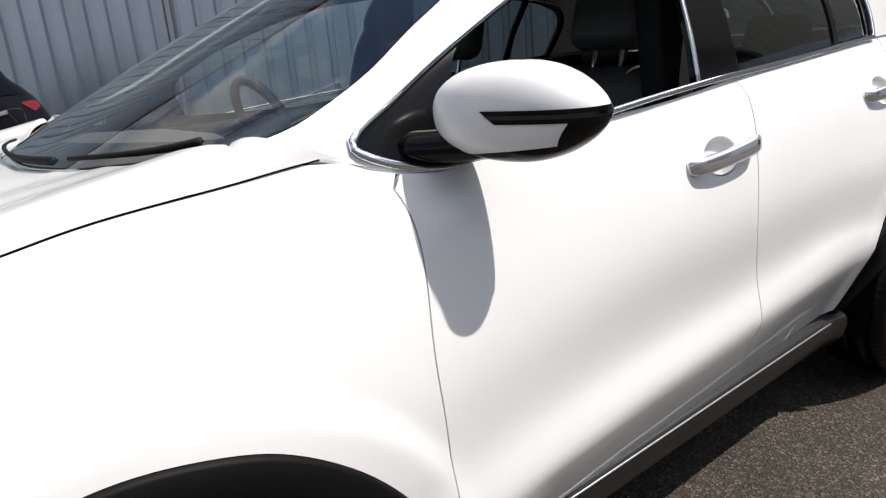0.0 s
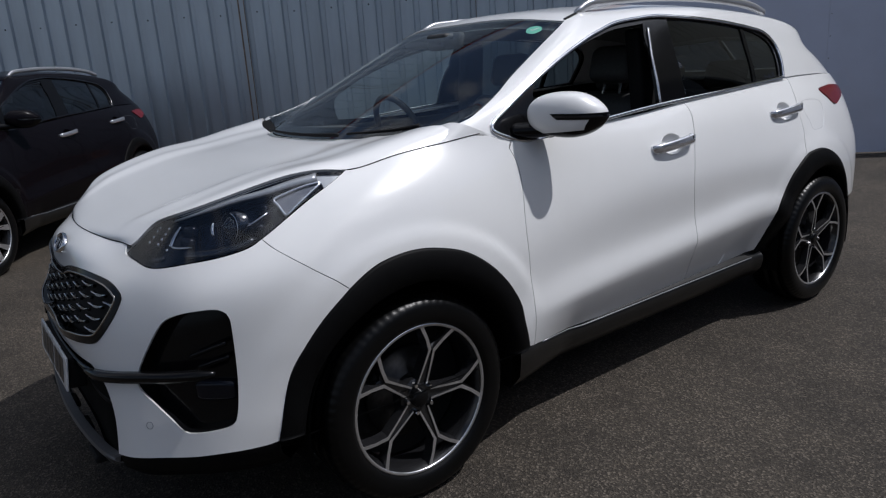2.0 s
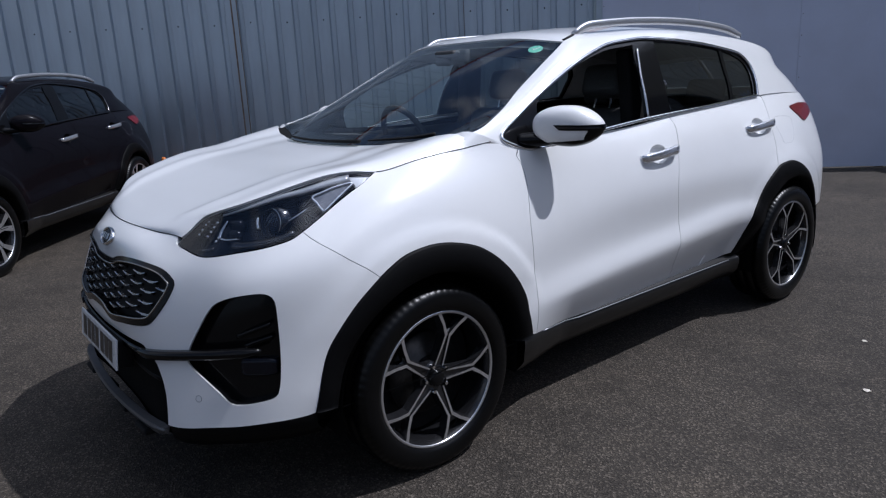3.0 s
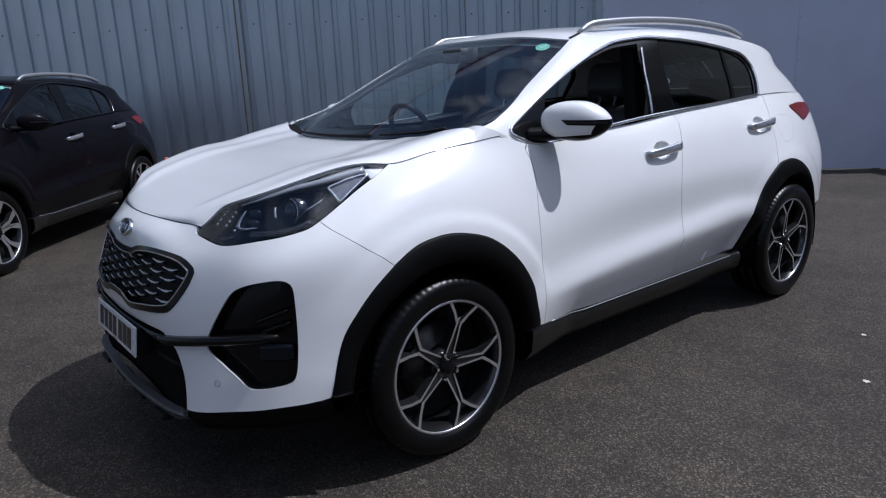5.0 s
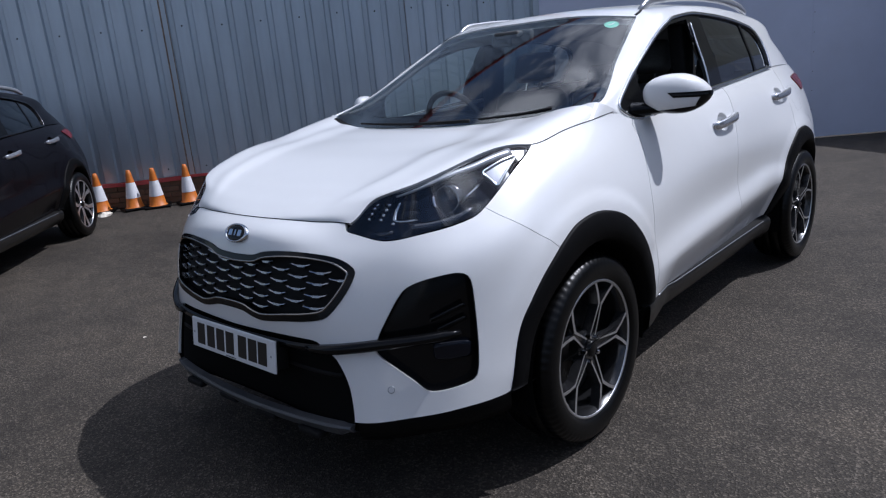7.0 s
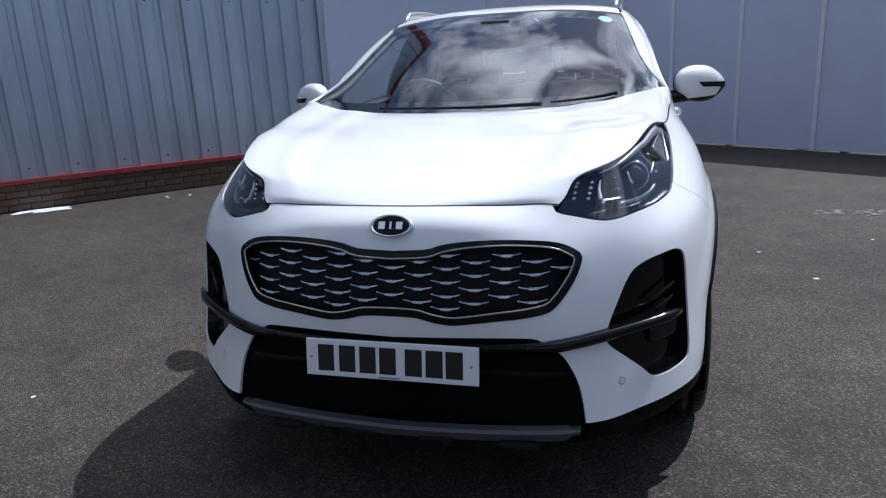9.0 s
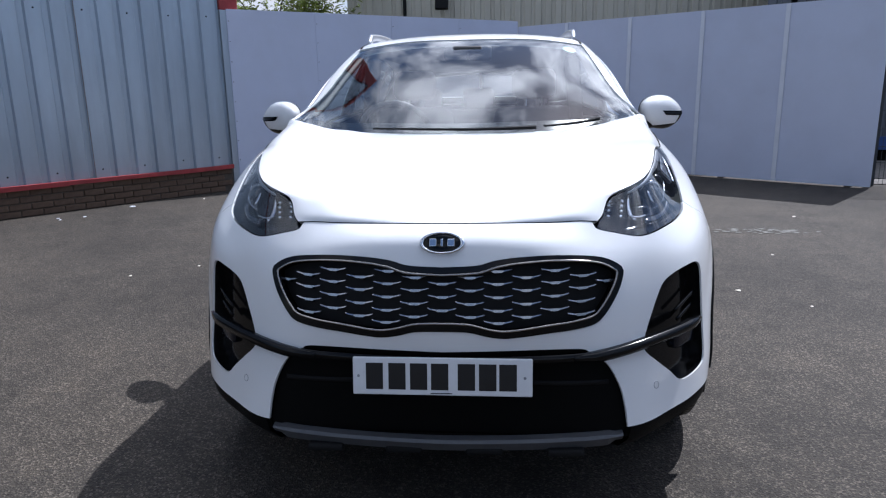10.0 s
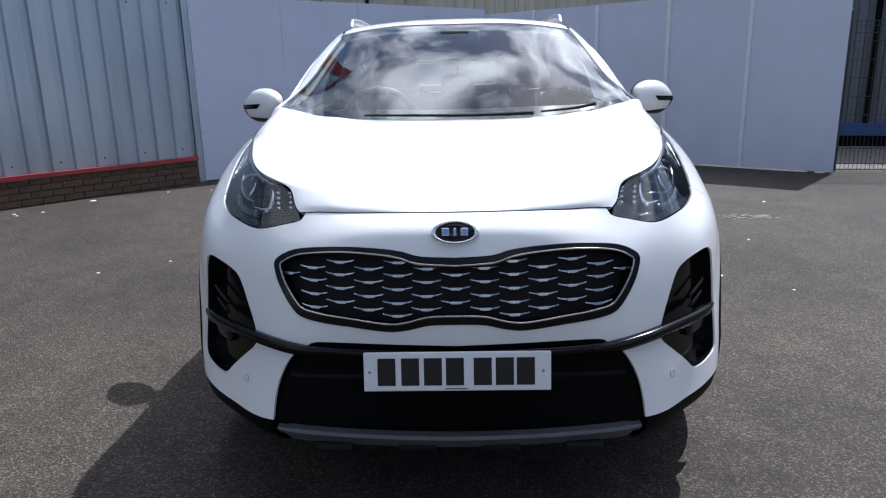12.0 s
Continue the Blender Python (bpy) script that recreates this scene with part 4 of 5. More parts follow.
    upper = [(.975, 5.705), (1.005, 5.74), (1.06, 5.785), (1.113, 5.81), (1.124, 5.785), (1.10, 5.66), (1.07, 5.52), (1.045, 5.40), (1.033, 5.375), (1.02, 5.43), (.995, 5.58)]
    up = smooth_edge(upper, True, .01)
    refl = panel("upper_reflector", SIDE, up if side > 0 else mirrored(up), guide_grey, unit, off=-.014, edge=.010, gap=0, label="pale upper light guide with a bright frame")
    rim, nn = net_line(SIDE, [(side * a, b) for a, b in up], -.009)
    sweep("light_guide", rim, ring_section(.0042, 6, .7), lamp_silver, refl, closed=True, up=nn)
    for k in range(6):
        w = k / 5
        q, _ = place(1.055 + .055 * w, 5.47 + .27 * w, .009)
        d = soup("guide_dot", *dot, frosted, refl, "", True)
        d.matrix_local = Matrix.Translation(q) @ turn @ Matrix.Diagonal((.5, .5, 1, 1))
    strip("brow_strip", [(.655, 5.925), (.764, 5.925), (.869, 5.92), (.944, 5.875), (1.03, 5.885), (1.10, 5.91)], .012, flat(.008, .003), frosted, "bright strip along the lamp's upper edge", None, (.35, 1.9))
    tip = [(1.03, 5.86), (1.10, 5.945), (1.17, 5.965), (1.205, 5.965), (1.213, 5.93), (1.18, 5.80), (1.15, 5.72), (1.135, 5.80), (1.115, 5.86)]
    panel("tip_reflector", SIDE, tip if side > 0 else mirrored(tip), frosted, unit, off=-.016, edge=.008, gap=0, label="bright reflector in the lamp's tip")
    lens = panel("lamp_lens", SIDE, poly, lamp_glass, unit, off=-.001, edge=0, gap=.004, label="clear lamp lens")
    lens.visible_shadow = False


def front_end(car, o, paint):
    """Grille with its wings, badge, plate, intake, bars and skid trim."""
    frame_in = both(smooth_edge([(u, v) for u, v in shrunk_half(GRILLE_EDGE, .024)]))
    grille = panel("grille", SIDE, o["grille"], gloss_black, car, holes=[frame_in], off=.004, edge=.03, gap=.001, grid=.02, label="gloss black grille frame with rows of bright wing shapes")
    panel("grille_mesh", SIDE, o["grille"], matt_black, grille, off=-.035, edge=0, gap=-.004)
    line, nn = net_line(SIDE, frame_in, .003)
    sweep("grille_rim", line, ring_section(.0036, 6), rim_chrome, grille, "smoked chrome inner rim", closed=True, up=nn)
    wing_v = []
    for x, z, h in ((-.042, .0062, .0006), (-.037, .0045, .0014), (-.018, .0004, .0019), (-.011, -.0012, .0036), (.011, -.0012, .0036), (.018, .0004, .0019), (.037, .0045, .0014), (.042, .0062, .0006)):
        wing_v += [(x, .010, z - h), (x, -.002, z - h), (x, .000, z + h), (x, .010, z + h - .004)]
    wing_f = [(4 * i + j, 4 * i + (j + 1) % 4, 4 * i + 4 + (j + 1) % 4, 4 * i + 4 + j) for i in range(7) for j in range(4)] + [(3, 2, 1, 0), (28, 29, 30, 31)]
    me = bpy.data.meshes.new("wing")
    me.from_pydata(wing_v, [], wing_f)
    me.materials.append(wing_silver)
    cell_v, cell_f = super_ball(0, .018, -.011, .008, .008, .004, 3, 8, 6)
    cell = bpy.data.meshes.new("cell")
    cell.from_pydata([tuple(map(float, q)) for q in cell_v], [], cell_f)
    cell.materials.append(gloss_black)
    test = np.array(frame_in) * (1, LINE)
    for c in range(-6, 7):
        for r in range(12):
            u, z = c * .0812, .6095 + .0355 * (r + .5 * (c % 2))
            v = float(np.interp(z, (.56, .68, .82, .90), (2, 3, 4, 5)))
            if not inside(shrunk(test, .006), np.array([[u, v * LINE]]))[0]:
                continue
            a, b = np.array([u]), np.array([v])
            p, n = SIDE.at(a, b)[0] - .012 * SIDE.normal(a, b)[0], SIDE.normal(a, b)[0]
            turn = Matrix.Rotation(math.atan2(n[0], -n[1]), 4, "Z")
            w = new("wing", me)
            w.parent, w.matrix_local = grille, Matrix.Translation(p) @ turn
            w["label"] = "bright wing of the grille"
            w = new("cell", cell)
            w.parent, w.matrix_local = grille, Matrix.Translation(p) @ turn
    # badge: an oval with plain bars
    a, b = np.array([0.0]), np.array([4.93])
    n = Vector(SIDE.normal(a, b)[0])
    m = Matrix.Translation(Vector(SIDE.at(a, b)[0]) + n * .002) @ Matrix.Rotation(math.atan2(-n.y, n.z), 4, "X")
    badge = soup("badge", *[[tuple(m @ Vector((x * 1.0, y * .5, z))) for x, y, z in revolve([(.0, .0), (.006, .02), (.007, .052), (.004, .056)], 40, "z")[0]], revolve([(0, 0)] * 4, 40, "z")[1]], gloss_black, car, "black oval badge with a bright rim", True)
    v, f = revolve([(.004, .053), (.010, .056), (.011, .061), (.006, .066), (0, .067)], 48, "z")
    soup("badge_rim", [tuple(m @ Vector((x, y * .52, z))) for x, y, z in v], f, chrome, badge, "chrome rim", True)
    for x, w in ((-.026, .020), (0, .007), (.026, .020)):
        bm = bmesh.new()
        block(bm, x - w / 2, x + w / 2, -.011, .011, .004, .011, .001, m)
        part("badge_mark", bm, chrome, badge)
    # plate
    tilt = Matrix.Translation((0, .006, .527)) @ Matrix.Rotation(radians(-8), 4, "X")
    bm = bmesh.new()
    block(bm, -.26, .26, -.004, .004, -.0555, .0555, .0035, tilt)
    plate = part("number_plate", bm, plate_white, car, "white number plate with black bars for characters")
    for x in (-.221, -.155, -.092, -.031, .046, .107, .165):
        bm = bmesh.new()
        block(bm, x, x + .050, -.0052, -.0042, -.039, .039, .0003, tilt, 1)
        part("plate_bar", bm, plate_ink, plate)
    bm = bmesh.new()
    block(bm, -.033, .030, -.0052, -.0042, -.050, -.0475, 0, tilt)
    part("plate_bar", bm, plate_ink, plate)
    for s in (-.243, .238):
        bm = bmesh.new()
        bmesh.ops.create_uvsphere(bm, u_segments=10, v_segments=6, radius=.0045)
        for w in bm.verts:
            w.co = tilt @ (Vector((s, -.004, 0)) + Vector((w.co.x, w.co.y * .5, w.co.z)))
        part("plate_screw", bm, satin_silver, plate, "", True)
    bm = bmesh.new()
    block(bm, -.25, .25, .006, .06, -.052, .05, .008, tilt)
    part("plate_carrier", bm, matt_black, car)
    # lower intake
    intake = panel("intake", SIDE, o["intake"], gloss_black, car, off=-.028, edge=-.02, gap=0, label="black lower intake")
    for z, d in ((.48, .02), (.45, .03), (.42, .035), (.39, .035), (.36, .03)):
        line = [Vector(SIDE.at(np.array([u]), np.array([(z - .31) / .12]))[0]) + Vector((0, d, 0)) for u in np.linspace(-.46, .46, 21)]
        sweep("intake_slat", line, [(-.006, -.007), (.006, -.007), (.006, .007), (-.006, .007)], matt_black, intake)
    bar = smooth_edge([(-.42, 2.12), (-.2, 2.06), (0, 2.04), (.2, 2.06), (.42, 2.12)])
    line, nn = net_line(SIDE, bar, .004)
    sweep("intake_bar", line, [(-.008, -.012), (.008, -.012), (.006, .012), (-.006, .012)], gloss_black, intake, "gloss black bar over the intake", up=(0, 0, 1))
    for side in (1, -1):
        line = [Vector((side * x, y, z)) for x, y, z in curve_points([(.38, .045, .572), (.46, .062, .575), (.545, .10, .584), (.62, .148, .592), (.70, .205, .60), (.765, .262, .607), (.80, .305, .612)], .03)]
        w = np.interp(np.arange(len(line)), [0, 3, len(line) - 3, len(line) - 1], [.7, 1.1, 1.1, .5])
        sweep("bumper_bar", line, [(-.010, -.012), (.009, -.012), (.012, 0), (.008, .013), (-.010, .014)], gloss_black, car, "gloss black bar across the bumper corner", up=(0, 0, 1), scale=w)
        fog = o["fog"] if side > 0 else mirrored(o["fog"])
        f = panel("fog_insert", SIDE, fog, gloss_black, car, off=-.045, edge=-.04, gap=.001, label="gloss black bumper corner insert with fog lamp")
        a, b = np.array([side * .845]), np.array([1.88])
        n = SIDE.normal(a, b)[0]
        lamp = soup("fog_lamp", *super_ball(0, 0, 0, .062, .020, .030, 5, 32, 18), lamp_bowl, f, "smoked fog lamp below the bar", True)
        lamp.matrix_local = Matrix.Translation(SIDE.at(a, b)[0] - .044 * n) @ Matrix.Rotation(math.atan2(n[0], -n[1]), 4, "Z")
        line, nn = net_line(SIDE, [(side * u, v) for u, v in smooth_edge([(.78, 2.72), (.84, 2.86), (.895, 2.95)])], -.02)
        sweep("fog_fin", line, ring_section(.007, 6, .6), gloss_black, f, up=nn)
        line, nn = net_line(SIDE, [(side * u, v) for u, v in smooth_edge([(.80, 2.44), (.85, 2.55), (.90, 2.62)])], -.028)
        sweep("fog_fin", line, ring_section(.008, 6, .6), gloss_black, f, up=nn)
        # black lower lip under the bumper corner
        low = [(side * u, v) for u, v in smooth_edge(BUMPER_BOTTOM_EDGE)]
        line, nn = net_line(SIDE, low, 0)
        rows = []
        for p in line:
            i3 = np.array([-side * .5, .6, 0])
            rows.append([p + (0, 0, .012) + i3 * .004, p + (0, 0, -.004), p + np.array([0, 0, -.045]) + i3 * .012, p + np.array([0, 0, -.085]) + i3 * .06, p + np.array([0, 0, -.09]) + i3 * .2])
        k = len(rows[0])
        soup("bumper_lip", [q for r in rows for q in r], [(i * k + j, i * k + j + 1, (i + 1) * k + j + 1, (i + 1) * k + j) for i in range(len(rows) - 1) for j in range(k - 1)], cladding_black, car, "black plastic lip under the bumper", True)
    # silver skid trim
    trim, verts, faces = curve_points([(-.53, .062, .328), (-.45, .040, .325), (-.25, .022, .318), (0, .014, .314), (.25, .022, .318), (.45, .040, .325), (.53, .062, .328)], .03), [], []
    for p in trim:
        s = .6 if abs(p[0]) > .49 else 1
        verts += [p + (0, .02, .012 * s), p + (0, -.006, .010 * s), p + (0, -.010, 0), p + (0, .006, -.030 * s), p + (0, .035, -.036 * s)]
    faces = [(i * 5 + j, i * 5 + j + 1, i * 5 + 6 + j, i * 5 + 5 + j) for i in range(len(trim) - 1) for j in range(4)] + [(4, 3, 2, 1, 0), tuple(range(5 * len(trim) - 5, 5 * len(trim)))]
    skid = soup("skid_trim", verts, faces, skid_grey, car, "dark satin grey skid trim under the intake")
    for x in (-.36, -.12, .12, .36):
        bm = bmesh.new()
        block(bm, x - .055, x + .055, .015, .06, .272, .296, .008)
        part("skid_slot", bm, matt_black, skid)
    bm = bmesh.new()
    block(bm, -.52, .52, .14, .6, .245, .31, .02)
    part("under_tray", bm, matt_black, car)


def shrunk_half(edge, d):
    """A half outline that starts and ends on the middle line, moved inwards."""
    full = both(edge)
    q = shrunk(np.array(full) * (1, LINE), d) / (1, LINE)
    half = [(float(u), float(v)) for u, v in q[:len(edge)]]
    half[0], half[-1] = (0.0, half[0][1]), (0.0, half[-1][1])
    return half


def interior(car):
    """Dash, wheel, seats, mirror and liners."""
    def rounded(name, x0, x1, y0, y1, z0, z1, r, mat, label="", m=None):
        bm = bmesh.new()
        block(bm, x0, x1, y0, y1, z0, z1, r, m, 4)
        return part(name, bm, mat, car, label, True)

    prof = [(1.02, 1.135), (1.2, 1.14), (1.4, 1.125), (1.55, 1.09), (1.62, 1.04), (1.60, .95), (1.5, .8), (1.45, .55)]
    xs = np.linspace(-.70, .70, 25)
    verts, faces = [], []
    for x in xs:
        drop = .05 * (abs(x) / .7) ** 3
        hump = .035 * math.exp(-((x + .37) / .16) ** 2)
        verts += [(x, y + .06 * (x / .7) ** 2, z - drop + (hump if .5 < i < 4.5 else 0)) for i, (y, z) in enumerate(prof)]
    k = len(prof)
    faces = [(i * k + j, (i + 1) * k + j, (i + 1) * k + j + 1, i * k + j + 1) for i in range(24) for j in range(k - 1)]
    soup("dashboard", verts, faces, dash_plastic, car, "black soft plastic dashboard", True)
    wheel_m = Matrix.Translation((-.38, 1.76, 1.092)) @ Matrix.Rotation(radians(112), 4, "X")
    ring = [tuple(wheel_m @ Vector((.185 * math.cos(a), .185 * math.sin(a), 0))) for a in np.linspace(0, 2 * math.pi, 40, endpoint=False)]
    sw = sweep("steering_wheel", ring, ring_section(.016, 8), seat_cloth, car, "black steering wheel on the right-hand side", closed=True, up=tuple(wheel_m.to_3x3() @ Vector((0, 0, 1))))
    bm = bmesh.new()
    block(bm, -.07, .07, -.06, .05, -.04, .01, .02, wheel_m, 3)
    for s in (-1, 1):
        block(bm, s * .05 if s > 0 else -.18, .18 if s > 0 else -.05, -.02, .015, -.012, .004, .004, wheel_m)
    part("steering_boss", bm, dash_plastic, sw, "", True)
    for x in (-.37, .37):
        tilt = Matrix.Translation((x, 2.32, .62)) @ Matrix.Rotation(radians(-16), 4, "X")
        rounded("front_seat", x - .25, x + .25, 1.82, 2.36, .46, .64, .06, seat_cloth, "black leather front seat")
        bm = bmesh.new()
        block(bm, -.245, .245, -.06, .10, -.05, .62, .07, tilt, 4)
        back = part("seat_back", bm, seat_cloth, car, "black leather seat back", True)
        bm = bmesh.new()
        block(bm, -.135, .135, -.04, .07, .67, .85, .05, tilt, 4)
        hr = part("headrest", bm, seat_cloth, back, "", True)
        for s in (-.05, .05):
            bm = bmesh.new()
            block(bm, s - .006, s + .006, .012, .024, .58, .70, .003, tilt)
            part("headrest_post", bm, chrome, hr)
    tilt = Matrix.Translation((0, 3.25, .62)) @ Matrix.Rotation(radians(-18), 4, "X")
    rounded("rear_bench", -.62, .62, 2.75, 3.3, .48, .66, .06, seat_cloth, "black rear bench")
    bm = bmesh.new()
    block(bm, -.62, .62, -.06, .09, -.04, .58, .07, tilt, 4)
    rb = part("rear_backrest", bm, seat_cloth, car, "", True)
    for x in (-.4, 0, .4):
        bm = bmesh.new()
        block(bm, x - .12, x + .12, -.03, .06, .59, .74, .04, tilt, 4)
        part("headrest", bm, seat_cloth, rb, "", True)
    rounded("cabin_floor", -.72, .72, 1.2, 4.2, .34, .42, .02, matt_black)
    rounded("parcel_shelf", -.62, .62, 3.55, 4.2, .93, .97, .02, matt_black)
    for s in (-1, 1):
        bm = bmesh.new()
        block(bm, -.02, .02, 1.45, 3.5, .42, 1.12, .02, Matrix.Translation((s * .775, 0, 0)), 3)
        part("door_lining", bm, dash_plastic, car, "black door lining", True)
        bm = bmesh.new()
        block(bm, -.05, .03, 2.38, 2.52, .45, 1.5, .02, Matrix.Translation((s * .70, 0, 0)) @ Matrix.Shear("XZ", 4, (0, 0)), 3)
        for v in bm.verts:
            v.co.x -= s * .11 * max(0, v.co.z - 1.1) / .4
        part("pillar_lining", bm, matt_black, car, "", True)
    for s in (-1, 1):
        line, nn = net_line(CABIN, [(s * u, v) for u, v in smooth_edge([(.845, .05), (.80, .8), (.785, 1.4), (.775, 2.0), (.765, 2.6), (.755, 3.0)])], -.035)
        sweep("pillar_trim", line, [(-.045, -.012), (.04, -.012), (.045, .006), (-.03, .012)], dash_plastic, car, "grey pillar trim inside the windscreen", up=nn)
    m = Matrix.Translation((0, 1.80, 1.50))
    bm = bmesh.new()
    for x in (-.062, .062):
        block(bm, x - .060, x + .060, -.020, .020, -.036, .040, .019, m @ Matrix.Rotation(radians(-15), 4, "X"), 3)
    block(bm, -.075, .075, -.06, .05, .005, .036, .014, m, 3)
    part("cabin_mirror", bm, dash_plastic, car, "black cabin mirror and sensor housing", True)


def build_car(name, paint, style, label, spin, window_open=True):
    o = outline_set()
    car = new(name)
    tagged(car, label, "car")
    word = label.split()[0]
    bumper_holes = [o["grille"], o["fog"], mirrored(o["fog"])]
    panel("front_bumper", SIDE, o["bumper"], paint, car, holes=bumper_holes, grid=.026, gap=.0008, label=word + " painted front bumper")
    tail = SIDE.u[-1]
    shell = [(-tail, .0), (tail, .0), (tail, 6), (-tail, 6)]
    cuts = []
    for ax in AXLES:
        ring = [side_at(ax + .44 * math.cos(a), max(.33, WHEEL_Z + .44 * math.sin(a))) for a in np.linspace(-.03, math.pi + .03, 26)]
        ring += [(ring[-1][0], .05), (ring[0][0], .05)]
        cuts += [ring, mirrored(ring)]
    cuts += [q for y, z in ((2.303, 1.017), (3.275, 1.067)) for q in (handle_cup(y, z, 1.1), mirrored(handle_cup(y, z, 1.1)))]
    cuts += [o["grille"], o["fog"], mirrored(o["fog"]), [(u, min(v, 5.97)) for u, v in o["headlamp"]], mirrored([(u, min(v, 5.97)) for u, v in o["headlamp"]])]
    # black backing sheet, added so the gaps between panels show as shade
    panel("gap_backing", SIDE, shell, gap_black, car, holes=cuts, off=-.016, edge=0, gap=0, grid=.06, label="black sheet behind the panels, for the shade in their gaps")
    rim = float(BONNET.u[-1])
    bonnet = panel("bonnet", BONNET, [(-rim, 0), (0, 0), (rim, 0), (rim, 16), (0, 16), (-rim, 16)], paint, car, grid=.026, gap=.001, label=word + " painted bonnet with raised flanks")
    for side in (1, -1):
        f = (lambda q: q) if side > 0 else mirrored
        panel("front_wing", SIDE, f(o["fender"]), paint, car, grid=.021, gap=.0013, label=word + " painted front wing")
        fd = panel("front_door", SIDE, f(o["front_door"]), paint, car, holes=[f(handle_cup(2.303, 1.017))], gap=.002, grid=.021, label=word + " painted front door, window " + ("wound down" if window_open and side > 0 else "closed"))
        rd = panel("rear_door", SIDE, f(o["rear_door"]), paint, car, holes=[f(handle_cup(3.275, 1.067))], gap=.002, grid=.021, label=word + " painted rear door")
        door_handle(fd, 2.303, 1.017, side, .09, paint)
        door_handle(rd, 3.275, 1.067, side, .08, paint)
        q = panel("rear_quarter", SIDE, f(o["quarter"]), paint, car, holes=[f(o["tail_lamp"])], gap=.0015, label=word + " painted rear quarter")
        line, nn = net_line(SIDE, f(o["fuel"]), -.0005)
        sweep("fuel_flap", line, [(-.0006, -.0008), (.0006, -.0008), (.0006, .0006), (-.0006, .0006)], satin_silver, q, "fuel flap seam", closed=True, up=nn)
        panel("tail_lamp", SIDE, f(o["tail_lamp"]), red_lens, car, off=.006, edge=.02, label="red tail lamp")
        headlamp(car, o, side)
        door_mirror(car, side, paint)
        arch_trim("arch_trim", car, o["arch"], AXLES[0], side, "black plastic front wheel arch trim")
        arch_trim("arch_trim", car, o["arch_r"], AXLES[1], side, "black plastic rear wheel arch trim")
        # foot of the windscreen pillar, above the wing
        k = np.linspace(0, 1, 13)
        upper, lower = CABIN.at(.755 + .245 * k, 0 * k), SIDE.at(1.70 + .28 * k, 0 * k + 6)
        grid_v = [(side * q[0], q[1], q[2]) for w in (-.06, .0, .33, .66, 1.0) for q in upper * (1 - w) + lower * w + (.0006, 0, .0015)]
        grid_f = [(r * 13 + i, r * 13 + i + 1, r * 13 + i + 14, r * 13 + i + 13) for r in range(4) for i in range(12)]
        foot = soup("pillar_foot", grid_v, grid_f, paint, car, word + " painted foot of the windscreen pillar", True)
        cut = np.array([CABIN.at(np.array([.809]), np.array([0.0]))[0], SIDE.at(np.array([1.80]), np.array([6.0]))[0]])
        cut = [tuple((side * q[0], q[1], q[2])) for q in (cut[0] * (1 - w) + cut[1] * w for w in np.linspace(0, 1, 5))]
        sweep("pillar_seam", cut, [(-.0006, -.003), (.0006, -.003), (.0006, .0006), (-.0006, .0006)], satin_silver, foot, "fine gap ahead of the pillar", up=(side, 0, .2))
        # black strip laid over the bonnet's side joint, painting the gap's shade
        seam, nn = net_line(SIDE, [(side * u, 6.0) for u in np.linspace(1.24, 1.97, 36)], .0016)
        sweep("wing_gap_strip", seam, [(-.0013, -.003), (.0013, -.003), (.0013, .0003), (-.0013, .0003)], gap_black, car, "black strip for the shade in the gap between bonnet and wing", up=nn)
        for su, sv in ((.637, 1.10),):
            a, b = np.array([side * su]), np.array([sv])
            n = Vector(SIDE.normal(a, b)[0])
            m = Matrix.Translation(Vector(SIDE.at(a, b)[0])) @ n.to_track_quat("Z", "Y").to_matrix().to_4x4()
            v_, f_ = revolve([(.0008, .0095), (.0008, .0112), (-.003, .012)], 24, "z")
            soup("parking_sensor", [tuple(m @ Vector(q)) for q in v_], f_, satin_silver, car, "round parking sensor in the bumper", True)
        # sill
        rows = []
        for y in np.linspace(1.34, 3.10, 40):
            x = .912 - .068 * min(1, max(0, (y - 1.36) / .30)) * min(1, max(0, (3.30 - y) / .25))
            z = .358 + .03 * min(1, max(0, (1.75 - y) / .35))
            rows.append([(side * (x - .04), y, z + .03), (side * (x - .002), y, z + .004), (side * (x + .008), y, z - .006), (side * (x + .010), y, z - .03), (side * x, y, .285), (side * (x - .04), y, .238), (side * (x - .3), y, .228)])
        k = len(rows[0])
        sill = soup("sill", [v for r in rows for v in r], [(i * k + j, i * k + j + 1, (i + 1) * k + j + 1, (i + 1) * k + j) for i in range(39) for j in range(k - 1)], sill_black, car, "black plastic sill", True)
        sweep("sill_trim", [(r[2][0] + side * .001, r[2][1], r[2][2] + .003) for r in rows[3:-2]], [(-.0025, -.003), (.0025, -.003), (.0025, .002), (-.0025, .002)], satin_silver, sill, "thin bright strip on the sill", up=(side, 0, .3))
        for ax, w in zip(AXLES, (.806, .812)):
            wheel(car, side * w, ax, side, style, spin if ax < 2 else spin + .45)
            arc = [(ax + .40 * math.cos(a), WHEEL_Z + .40 * math.sin(a)) for a in np.linspace(-.25, math.pi + .25, 30)]
            soup("wheel_well", [(side * x, y, z) for y, z in arc for x in (.50, .90)], [(2 * i, 2 * i + 1, 2 * i + 3, 2 * i + 2) for i in range(29)], gap_black, car, "black wheel well liner", True)
            soup("wheel_well_back", [(side * .50, y, z) for y, z in arc], [tuple(range(30))], gap_black, car)
